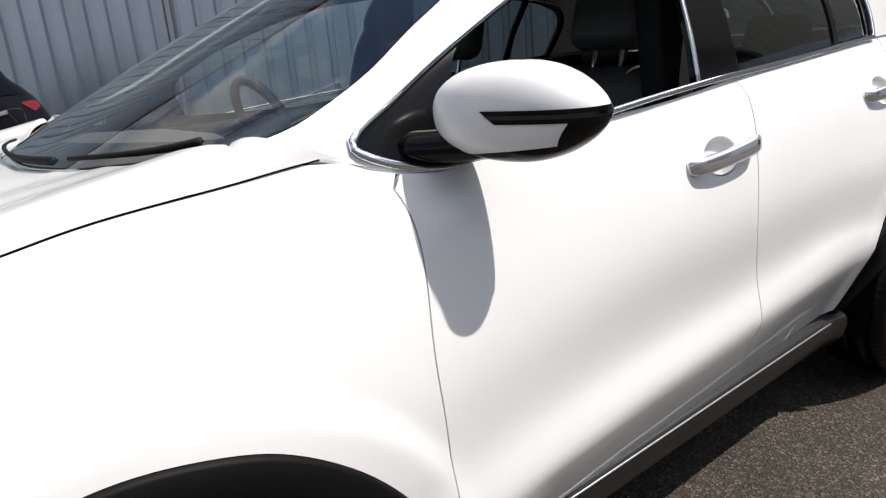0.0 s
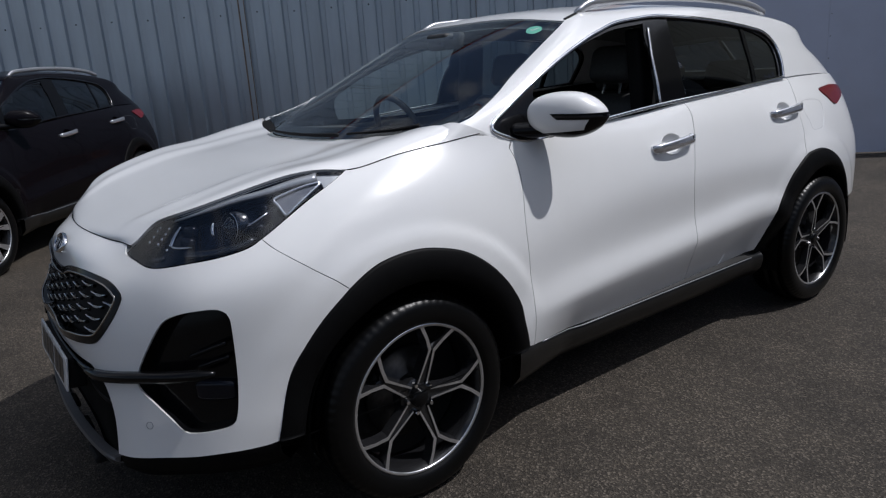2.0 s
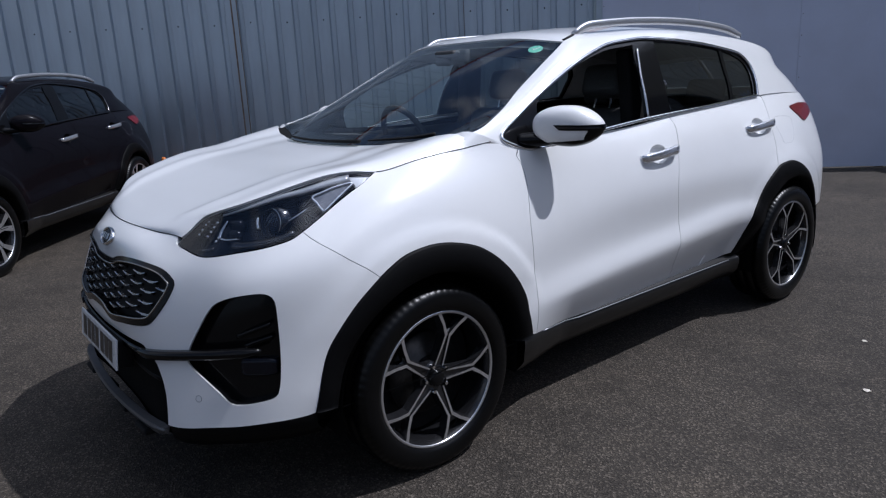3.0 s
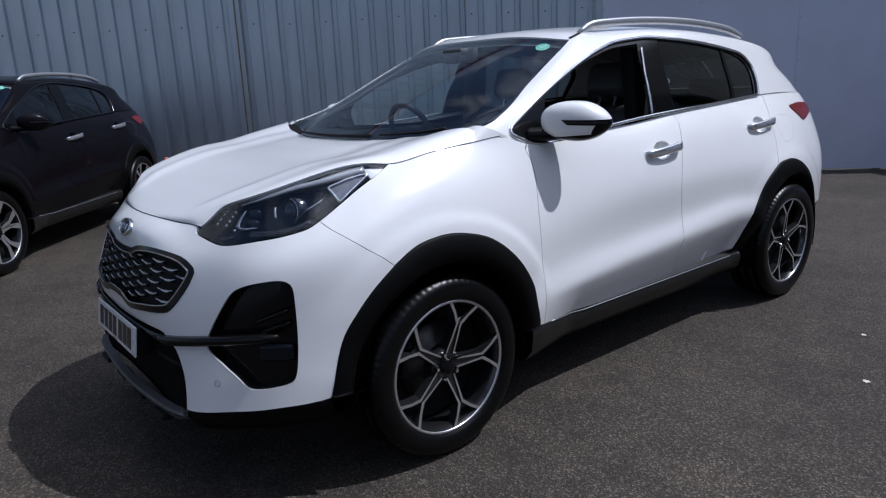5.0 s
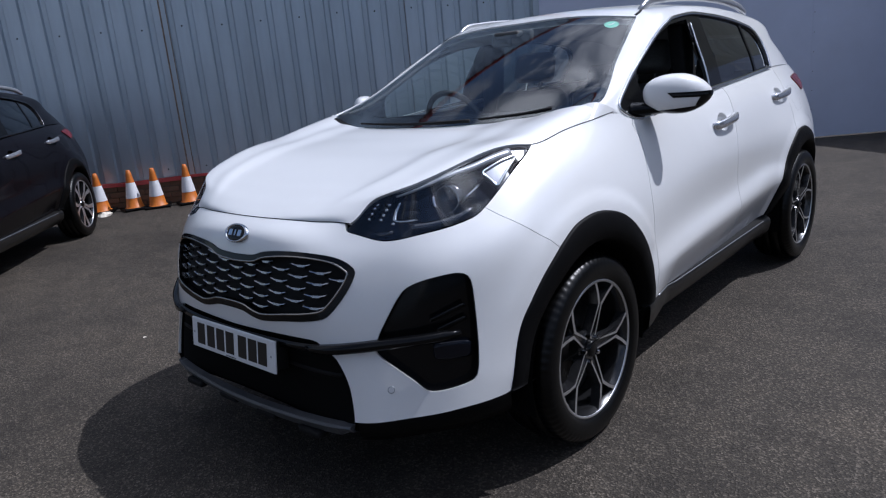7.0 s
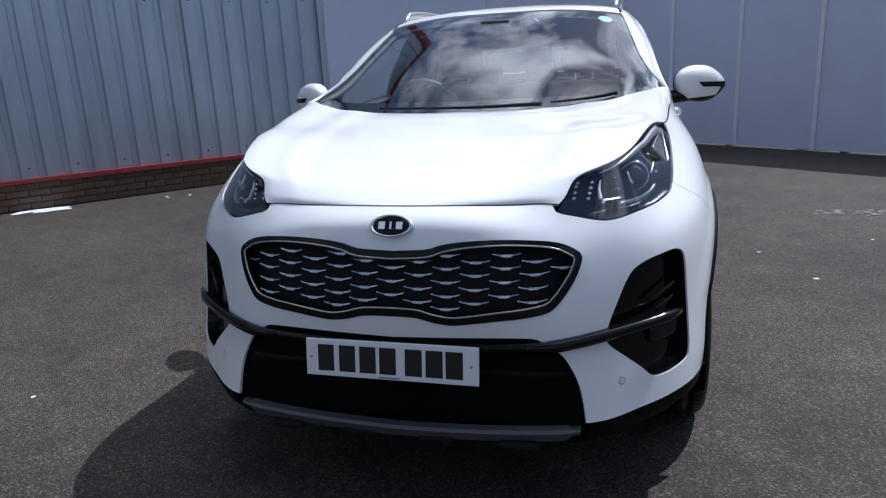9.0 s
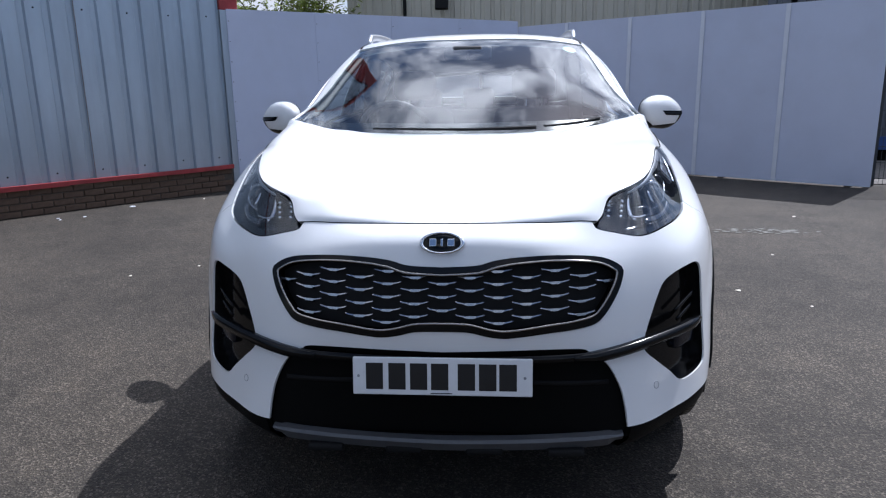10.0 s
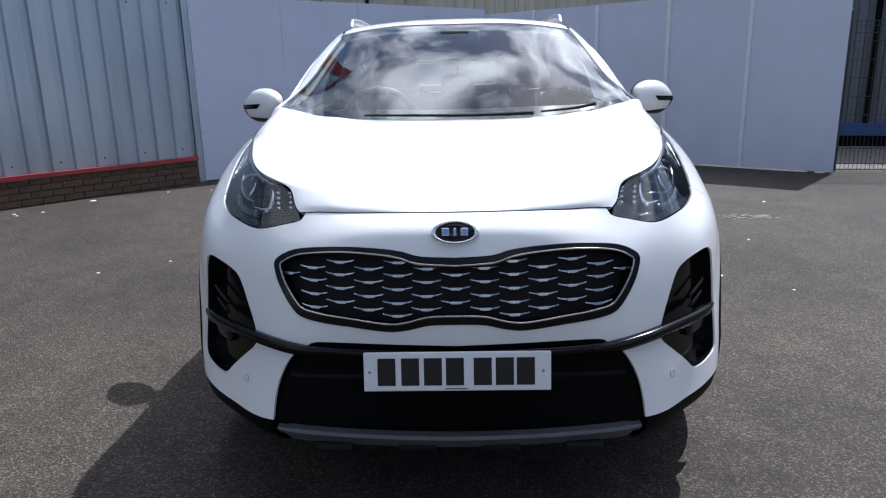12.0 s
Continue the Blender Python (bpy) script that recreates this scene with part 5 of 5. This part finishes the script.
        # side glass, frames and chrome
        fr = panel("window_frame", CABIN, f(o["dlo"]), gloss_black, car, holes=[f(o["opening"]), f(o["rear_glass"]), f(o["quarter_glass"])], off=-.004, edge=.012, gap=.004, grid=.03, label="black window frame and centre pillar")
        for k in ("rear_glass", "quarter_glass"):
            g = panel(k, CABIN, f(o[k]), privacy_glass, fr, off=-.009, edge=0, gap=-.003, label="dark tinted glass")
            g.visible_shadow = False
        line, nn = net_line(CABIN, [(side * u, v) for u, v in smooth_edge([(1.935, .10), (1.922, .8), (1.903, 1.5), (1.875, 2.1), (1.80, 2.62)])], .001)
        if window_open:
            sweep("window_channel", line, [(-.0055, -.004), (.0055, -.004), (.0055, .003), (-.0055, .003)], handle_silver, fr, "bright window channel edge", up=nn)
        if not window_open or side < 0:
            g = panel("front_glass", CABIN, f(o["opening"]), screen_glass if window_open else privacy_glass, fr, off=-.009, edge=0, gap=-.003, label="front door glass")
            g.visible_shadow = False
        dl = f(o["dlo"])
        line, nn = net_line(CABIN, dl, .003)
        sweep("window_trim", line, [(-.008, -.005), (.008, -.005), (.006, .005), (-.006, .005)], chrome if window_open else dark_chrome, fr, "chrome strip round the side windows", closed=True, up=nn)
        # roof rail
        rail = curve_points([(side * .556, 2.06, 1.575), (side * .560, 2.14, 1.615), (side * .568, 2.26, 1.629), (side * .572, 2.5, 1.642), (side * .570, 2.8, 1.645), (side * .562, 3.1, 1.636), (side * .552, 3.4, 1.610), (side * .542, 3.58, 1.570)], .03)
        sc = np.interp(np.arange(len(rail)), [0, 4, len(rail) - 5, len(rail) - 1], [.8, 1, 1, .8])
        sweep("roof_rail", rail, [(-.011, -.028), (.011, -.028), (.013, .000), (.007, .009), (-.007, .009), (-.013, .000)], rail_silver, car, "silver roof rail", scale=sc)
    for side in (1, -1):
        line, nn = net_line(CABIN, [(side * u, v) for u, v in smooth_edge([(.725, 3.10), (.755, 3.35), (.78, 3.6)])], .001)
        sweep("roof_seam", line, [(-.006, -.003), (.006, -.003), (.006, .002), (-.006, .002)], matt_black, car, "black seam strip beside the roof", up=nn)
    tail_c = CABIN.u[-1]
    back = [(tail_c - .58, .62), (tail_c - .30, .55), (tail_c - .012, .52), (tail_c - .012, 2.45), (tail_c - .30, 2.40), (tail_c - .47, 2.30)]
    for q in (back, mirrored(back)):
        g = panel("rear_screen", CABIN, q, privacy_glass, car, off=-.006, edge=0, gap=-.003, grid=.06, label="dark tinted rear screen")
        g.visible_shadow = False
    roof = panel("roof", CABIN, o["roof"], paint, car, holes=[o["dlo"], mirrored(o["dlo"]), back, mirrored(back)], grid=.028, gap=0.0, edge=.012, label=word + " painted roof and pillars")
    liner = panel("roof_lining", CABIN, [(-tail_c, 2.9), (tail_c, 2.9), (tail_c, 5.9), (-tail_c, 5.9)], headliner, car, off=-.03, edge=0, gap=0, grid=.08)
    screen = panel("windscreen", CABIN, o["screen"], screen_glass, car, off=-.004, edge=0, gap=-.004, grid=.04, label="windscreen with a green sticker in the top corner")
    screen.visible_shadow = False
    band = [(u * .965, .30 + v * .885) for u, v in o["screen"]]
    panel("screen_border", CABIN, o["screen"], gloss_black, screen, holes=[band], off=-.009, edge=0, gap=0, grid=.03, label="black printed border of the windscreen")
    # sticker
    a, b = np.array([.588]), np.array([2.72])
    n = Vector(CABIN.normal(a, b)[0])
    m = Matrix.Translation(Vector(CABIN.at(a, b)[0]) - n * .008) @ n.to_track_quat("Z", "Y").to_matrix().to_4x4()
    v, f = revolve([(0, 0), (0, .033)], 28, "z")
    st = soup("sticker", [tuple(m @ Vector(q)) for q in v], f, green_paper, screen, "round green sticker with a pale tick")
    tick = [tuple(m @ Vector((x, y, .001))) for x, y in ((-.016, .002), (-.006, -.010), (.020, .012), (.016, .016), (-.006, -.003), (-.012, .006))]
    soup("tick", tick, [tuple(range(6))], white_paper, st)
    # wipers and cowl
    cowl = panel("cowl", CABIN, [(-.80, .0), (.80, .0), (.80, .14), (.4, .18), (0, .15), (-.4, .18), (-.80, .14)], matt_black, car, off=-.012, edge=0, gap=0, label="black scuttle below the windscreen")
    rear = CABIN.at(np.linspace(-.835, .835, 61), np.zeros(61)) - (0, 0, .004)
    front = rear * (.985, 1, 1) - (0, .085, .034)
    soup("scuttle", [tuple(q) for q in np.concatenate([rear, front])], [(i, i + 1, i + 62, i + 61) for i in range(60)], matt_black, cowl, "black plastic scuttle panel", True)
    for pts in ([(.62, .17), (.54, .13), (.45, .10), (.345, .07)], [(.31, .05), (.10, .06), (-.15, .07), (-.37, .06)]):
        line, nn = net_line(CABIN, smooth_edge(pts), .010)
        w = .52 * np.interp(np.arange(len(line)), [0, len(line) // 3, len(line) - 1], [1.5, 1.1, .7])
        sweep("wiper", line, [(-.010, -.006), (.010, -.006), (.007, .008), (-.007, .008)], matt_black, cowl, "black wiper blade and arm", up=nn, scale=w)
    # second black strip paints the shade of the gap at the bonnet's nose
    line, nn = net_line(SIDE, [(u, 6.0) for u in np.linspace(-.455, .455, 41)], .0012)
    sweep("nose_gap_strip", line, [(-.0012, -.003), (.0012, -.003), (.0012, .0003), (-.0012, .0003)], gap_black, bonnet, "black strip for the shade in the gap ahead of the bonnet", up=nn)
    front_end(car, o, paint)
    interior(car)
    bm = bmesh.new()
    block(bm, -.70, .70, .5, 4.2, .24, .36, .03)
    part("underbody", bm, gap_black, car)
    return car


white_car = build_car("white_car", white_paint, "fork", "white pearl crossover car, one side window wound down", -.02)
dark_car = build_car("grey_car", grey_paint, "wide", "dark grey crossover car parked by the corrugated wall", .3, False)
dark_car.matrix_world = pose(-3.667, -1.225, 0, 0, 0, 49.9)
# ---- the yard: ground, corrugated wall, boarded corner, far building ----
def structure(ob, label, category):
    return tagged(ob, label, category, kind="structure")


def along(ax, ay, bx, by):
    """Matrix whose x runs along a line on the ground, whose y points away from the yard."""
    return Matrix.Translation((ax, ay, 0)) @ Matrix.Rotation(math.atan2(by - ay, bx - ax), 4, "Z")


bm = bmesh.new()
bmesh.ops.create_grid(bm, x_segments=2, y_segments=2, size=400)
ground = structure(part("ground", bm, asphalt), "worn grey-brown asphalt yard with pale stone chips", "ground")

# corrugated wall: sheets a metre wide on a brick plinth
WALL = along(-8.5, 1.3, -3.4, 7.4)
WALL_TOP = 7.0
wall = structure(new("wall_west"), "tall galvanised corrugated steel wall on a brick plinth", "wall")
wall.matrix_world = WALL


def corrugated(width, z0, z1, pitch=.25, depth=.036, crown=.64, edge=.07):
    prof, x = [], 0.0
    while x < width - 1e-6:
        prof += [(x, 0), (x + pitch * crown, 0), (x + pitch * (crown + edge), depth), (x + pitch * (1 - edge), depth)]
        x += pitch
    prof.append((width, 0))
    zs = [z0, (z0 + z1) / 2, z1]
    n = len(prof)
    verts = [(x, y, z) for z in zs for x, y in prof]
    faces = [(k * n + i, k * n + i + 1, (k + 1) * n + i + 1, (k + 1) * n + i) for k in range(2) for i in range(n - 1)]
    back = [(0, depth + .06, z0), (width, depth + .06, z0), (width, depth + .06, z1), (0, depth + .06, z1)]
    b = len(verts)
    return verts + back, faces + [(b, b + 3, b + 2, b + 1)]


sheet = bpy.data.meshes.new("sheet")
v, f = corrugated(1.0, .345, WALL_TOP)
sheet.from_pydata(v, [], f)
sheet.materials.append(galvanised)
rng = random.Random(4)
v, f = corrugated(.75, .345, WALL_TOP)
short = bpy.data.meshes.new("sheet")
short.from_pydata(v, [], f)
short.materials.append(galvanised)
for i in range(-9, 8):
    s = new("sheet", short if i == 7 else sheet)
    s.parent = wall
    s.location = (i + .03, rng.uniform(0, .003), 0)
bm = bmesh.new()
bmesh.ops.create_cone(bm, cap_ends=True, segments=8, radius1=.011, radius2=.007, depth=.008)
fix = bpy.data.meshes.new("fixing")
bm.to_mesh(fix)
bm.free()
fix.materials.append(matt_black)
for i in range(-8, 16):
    for z in (.46, 2.26):
        s = new("fixing", fix)
        s.parent = wall
        s.location, s.rotation_euler = (i * .5 + .11, -.003, z + rng.uniform(-.015, .015)), (radians(90), 0, 0)
for x, w in ((2.87, .02), (2.945, .012), (6.02, .006)):
    bm = bmesh.new()
    block(bm, x - w / 2, x + w / 2, -.007, -.001, .345, WALL_TOP - .05, .001)
    part("sheet_lap", bm, rust, wall, "rusty overlapping sheet edge")
bm = bmesh.new()
block(bm, -9, 7.8, -.05, .16, WALL_TOP - .02, WALL_TOP + .16, .01)
part("top_flashing", bm, red_steel, wall, "faded red top flashing")
bm = bmesh.new()
block(bm, 7.8, 8.06, -.012, .2, 2.37, WALL_TOP + .2, .01)
part("corner_trim", bm, red_steel, wall, "faded red corner trim")
bm = bmesh.new()
block(bm, 7.8, 8.05, -.004, .2, 0, 2.37, .01)
part("corner_post", bm, galvanised, wall, "galvanised corner post")
# lower flashing, bent and broken
x = -9.0
while x < 7.75:
    w = rng.choice((.6, .9, 1.3, .35))
    d, t = rng.uniform(.008, .03), rng.uniform(-.012, .012)
    bm = bmesh.new()
    block(bm, x, min(x + w, 7.79), -.035 - d, -.02, .305 + t, .352, .003)
    for q in bm.verts:
        q.co.z += .008 * math.sin(9 * q.co.x)
    part("sill_flashing", bm, red_steel, wall, "bent faded red flashing along the sill")
    x += w
bm = bmesh.new()
block(bm, -9, 7.79, .002, .11, 0, .345)
part("mortar_bed", bm, mortar, wall, "grey mortar joints")
bm = bmesh.new()
block(bm, -.1065, .1065, -.014, .05, -.0315, .0315, .004, None, 1)
brick = bpy.data.meshes.new("brick")
bm.to_mesh(brick)
bm.free()
brick.materials.append(brick_mat)
for r in range(4):
    for c in range(75 if r % 2 else 74):
        xx = -9 + .12 + c * .225 + (.1125 if r % 2 else 0)
        if xx < -8.9 or xx > 7.7:
            continue
        s = new("brick", brick)
        s.parent = wall
        s.location = (xx, rng.uniform(-.004, .004), .04 + r * .076)
bm = bmesh.new()
block(bm, 7.9, 8.0, .2, 9, 0, WALL_TOP + .1, .01)
part("return_wall", bm, galvanised, wall, "steel return of the building")


def boards(name, ax, ay, bx, by, widths, height, label, battens):
    top = structure(new(name), label, "wall")
    top.matrix_world = along(ax, ay, bx, by)
    x = 0.0
    for i, w in enumerate(widths):
        bm = bmesh.new()
        bmesh.ops.create_grid(bm, x_segments=10, y_segments=16, size=.5)
        for q in bm.verts:
            px, pz = x + (q.co.x + .5) * (w - .003), .02 + (q.co.y + .5) * (height - .02)
            wave = .006 * noise.noise(Vector((px * 1.6, pz * 1.3, i))) + .003 * noise.noise(Vector((px * 5, pz * 5, i + 9)))
            q.co = Vector((px, wave + .002 * (i % 2), pz))
        made = bmesh.ops.extrude_face_region(bm, geom=bm.faces[:])["geom"]
        for q in made:
            if isinstance(q, bmesh.types.BMVert):
                q.co.y += .018
        bmesh.ops.recalc_face_normals(bm, faces=bm.faces[:])
        bmesh.ops.split_edges(bm, edges=[e for e in bm.edges if len(e.link_faces) == 2 and e.calc_face_angle() > .8])
        part("board", bm, board_mat, top, "", True)
        for k in range(9):
            z = .15 + k * (height - .3) / 8
            h = new("fixing", fix)
            h.parent, h.location, h.rotation_euler, h.scale = top, (x + .02, -.008, z), (radians(90), 0, 0), (.5, .5, 1)
        x += w
    for bx_ in battens:
        bm = bmesh.new()
        block(bm, bx_ - .028, bx_ + .028, -.020, -.006, .02, height - .01, .002)
        part("batten", bm, batten_mat, top, "white cover strip over the joint")
    for i in range(int(x // 1.6) + 1):
        bm = bmesh.new()
        block(bm, i * 1.6 + .3, i * 1.6 + .38, .03, .11, 0, height - .1, .005)
        part("board_post", bm, bark, top, "timber post behind the boards")
    return top


boards("wall_boards_left", -3.43, 7.34, .45, 10.3, (1.24, 1.22, 1.22, 1.20), 2.38, "lilac-white painted sheet boards, slightly buckled", ())
boards("wall_boards_right", .45, 10.3, 4.75, 7.0, (.96, 1.10, 1.10, 1.10, 1.14), 2.29, "lilac-white painted boards with white cover strips", (.96, 2.06, 3.16, 4.26))


def clad_building(name, m, width, z1, mat, label, pitch, z0=0.0):
    b = structure(new(name), label, "building")
    b.matrix_world = m
    n = int(width)
    v, f = corrugated(float(n), z0, z1, pitch, .035, .55, .08)
    soup("cladding", v, f, mat, b)
    bm = bmesh.new()
    block(bm, -.1, n + .1, -.06, 6, z1 - .05, z1 + .15, .01)
    part("roof_edge", bm, mat, b)
    return b


far = clad_building("far_building", along(-3.9, 17.0, 16, 16.2), 22, 9.5, beige_clad, "pale beige ribbed industrial building beyond the boards", .26)
bm = bmesh.new()
bmesh.ops.create_cone(bm, cap_ends=True, segments=12, radius1=.045, radius2=.045, depth=6.2, matrix=Matrix.Translation((1.55, -.06, 3.2)))
part("downpipe", bm, matt_black, far, "black downpipe", True)
bm = bmesh.new()
block(bm, -.17, .17, -.12, 0, -.14, .14, .02, Matrix.Translation((2.55, -.2, 3.38)) @ Matrix.Rotation(radians(-20), 4, "X"))
flood = tagged(part("flood_lamp", bm, matt_black, far, "dark square flood lamp on the wall"))
bm = bmesh.new()
block(bm, -.02, .02, -.16, .02, -.02, .02, .004, Matrix.Translation((2.55, 0, 3.36)))
part("flood_bracket", bm, matt_black, flood)
side_b = clad_building("side_building", along(4.6, 10.6, 12, 8.6), 8, 3.8, dark_clad, "grey steel building behind a wire fence", .22, .36)
bm = bmesh.new()
block(bm, 0, 8, -.08, .1, .19, .40, .01)
part("blue_beam", bm, blue_paint, side_b, "dark blue base beam")
bm = bmesh.new()
block(bm, 0, 8, -.02, .1, 0, .2)
part("footing", bm, gap_black, side_b)
for i in range(4):
    bm = bmesh.new()
    block(bm, .35 + i * .62, .43 + i * .62, -.07, 0, .4, 3.7, .004)
    part("cladding_post", bm, gap_black, side_b)
# both stay out of view: added to close the yard and reflect in paint
clad_building("unseen_east_building", along(15, 18, 15, -22), 40, 5.2, galvanised, "unseen ribbed steel building added on the far side of the yard", .25)
clad_building("unseen_south_building", along(12, -19, -24, -19), 36, 4.5, galvanised, "unseen ribbed steel building added behind the yard", .25)

# wire fence beside the boards
fence = tagged(new("wire_fence"), "dark welded wire mesh fence panel beside the boards", "fence")
fence.matrix_world = along(4.86, 7.25, 9, 6.6)
bar = bpy.data.meshes.new("wire_upright")
bm = bmesh.new()
bmesh.ops.create_cone(bm, cap_ends=True, segments=5, radius1=.003, radius2=.003, depth=1.85)
bm.to_mesh(bar)
bm.free()
bar.materials.append(wire)
for i in range(50):
    s = new("wire_upright", bar)
    s.parent, s.location = fence, (.03 + .05 * i, 0, .95)
for z, d in ((.1, 0), (.3, 0), (.5, 0), (.72, 0), (.95, 0), (1.18, 0), (1.40, 0), (1.62, 0), (1.72, .03), (1.80, .03), (1.86, 0)):
    bm = bmesh.new()
    block(bm, 0, 2.5, -.004 - d, .004 - d, z - .004, z + .004)
    part("wire_rail", bm, wire, fence)
for x in (0, 2.5):
    bm = bmesh.new()
    block(bm, x - .03, x + .03, -.0, .06, 0, 2.0, .005)
    part("fence_post", bm, wire, fence)
bm = bmesh.new()
block(bm, 0, 7, .15, 3.0, -.05, .012)
strip = structure(part("ground_gravel", bm, gravel), "strip of dark gravel behind the fence", "ground")
strip.matrix_world = along(4.86, 7.25, 12, 6.2)


# ---- loose things ----
def cone_thing():
    root = tagged(new("traffic_cone"), "orange traffic cone with a white sleeve and black base", "traffic cone", "cones along the wall")
    bm = bmesh.new()
    block(bm, -.16, .16, -.16, .16, 0, .035, .012)
    part("cone_base", bm, cladding_black, root, "black rubber base")
    r = lambda z: .115 - .085 * z / .5
    soup("cone_body", *revolve([(.03, .135), (.045, r(.045)), (.16, r(.16))], 24, "z"), orange, root, "", True)
    soup("cone_sleeve", *revolve([(.16, r(.16) + .002), (.36, r(.36) + .002)], 24, "z"), sleeve, root, "white reflective sleeve", True)
    soup("cone_tip", *revolve([(.36, r(.36)), (.44, r(.44)), (.46, .038), (.47, .036), (.52, .026), (.525, .018), (.50, .012)], 24, "z"), orange, root, "orange tip", True)
    return root


first = cone_thing()
spots = [(-7.23, 2.50, .1), (-6.92, 2.80, .5), (-6.72, 3.02, .2), (-6.48, 3.35, .4), (-6.16, 3.85, .0)]
for i, (x, y, a) in enumerate(spots):
    m = pose(x, y, 0, random.Random(i).uniform(-2, 2), 0, math.degrees(a) + 49)
    if i:
        copy_thing(first, m)
    else:
        first.matrix_basis = m


def scrap(name, x, y, size, label, mat, seed, flat=.4, long=1.0):
    r = random.Random(seed)
    bm = bmesh.new()
    bmesh.ops.create_icosphere(bm, subdivisions=2, radius=size)
    for q in bm.verts:
        k = r.uniform(.45, 1.15)
        q.co = Vector((q.co.x * k * long, q.co.y * k, abs(q.co.z * k * flat)))
    ob = tagged(part(name, bm, mat), label, "litter")
    ob.matrix_world = pose(x, y, .001, 0, 0, seed * 47)
    return ob


scrap("paper_scrap", -6.93, 2.42, .10, "crumpled pale paper by the cones", paper, 3, .55, 1.2)
scrap("plastic_strip", -5.65, 4.42, .15, "white plastic strip lying by the wall", batten_mat, 5, .04, 1.6).rotation_euler.z = radians(28)
scrap("plastic_strip", -5.85, 4.30, .10, "white plastic strip lying by the wall", batten_mat, 9, .05, 1.8)
for i, (x, y, s) in enumerate(((-4.25, 5.95, .035), (-4.7, 5.2, .02), (-4.62, 5.12, .016), (-4.45, 5.3, .022), (-3.6, 6.5, .02), (-3.1, 6.6, .015), (1.72, 2.62, .018), (2.3, 3.6, .012), (3.1, 5.2, .02),
                              (1.5, 3.2, .014), (2.05, 2.3, .010), (-.75, 1.15, .012), (-.62, 1.2, .010), (-1.9, .5, .011), (-2.6, 2.9, .015), (-2.2, 3.2, .012))):
    scrap("stone_chip", x, y, s, "small pale chip of stone on the asphalt", batten_mat if i < 4 else paper, i + 20, .35)
bm = bmesh.new()
r = random.Random(8)
for i in range(60):
    x, y = r.gauss(2.62, .22), r.gauss(4.5, .05)
    a = r.uniform(.01, .035)
    q = [bm.verts.new((x + a * math.cos(t) * r.uniform(.6, 1.5), y + a * math.sin(t) * r.uniform(.5, 1), .003 + i * .00005)) for t in np.linspace(0, 2 * math.pi, 7)[:-1]]
    bm.faces.new(q)
tagged(part("worn_line", bm, line_paint), "worn trace of a painted bay line", "road marking", kind="structure")

# bush beyond the boards
tree = tagged(new("tree"), "light green leafy bush growing behind the boards", "tree")
tree.location = (-5.2, 14.8, 0)
trunk = sweep("trunk", curve_points([(0, 0, 0), (.05, .05, 1.0), (0, .1, 2.0), (.1, 0, 3.0)], .2), ring_section(.09, 8), bark, tree, "", up=(0, 1, 0), scale=np.linspace(1, .4, len(curve_points([(0, 0, 0), (.05, .05, 1.0), (0, .1, 2.0), (.1, 0, 3.0)], .2))))
for i in range(6):
    a = i * 1.05
    limb = curve_points([(0, .05, 1.6 + .15 * i), (.5 * math.cos(a), .5 * math.sin(a), 2.2 + .15 * i), (1.1 * math.cos(a), 1.0 * math.sin(a), 2.9 + .12 * i)], .15)
    sweep("limb", limb, ring_section(.035, 6), bark, tree, up=(.1, .2, .97), scale=np.linspace(1, .3, len(limb)))
r, verts, faces = random.Random(2), [], []
for k in range(95):
    a, h, d = r.uniform(0, 6.28), r.uniform(1.9, 4.4), r.uniform(.1, 1.0) ** .6
    reach = 1.9 * math.sqrt(max(.05, 1 - ((h - 3.0) / 1.6) ** 2))
    c = Vector((reach * d * math.cos(a), reach * d * math.sin(a), h))
    for j in range(85):
        p = c + Vector((r.gauss(0, .2), r.gauss(0, .2), r.gauss(0, .17)))
        t = Euler((r.uniform(-1, 1), r.uniform(-1, 1), r.uniform(0, 6.3))).to_matrix()
        w, l = r.uniform(.018, .03), r.uniform(.05, .09)
        i = len(verts)
        verts += [p + t @ Vector(q) for q in ((0, -l, 0), (w, 0, .008), (0, l, 0), (-w, 0, .008))]
        faces.append((i, i + 1, i + 2, i + 3))
soup("crown", verts, faces, leaf_mat, tree, "light green leaves")
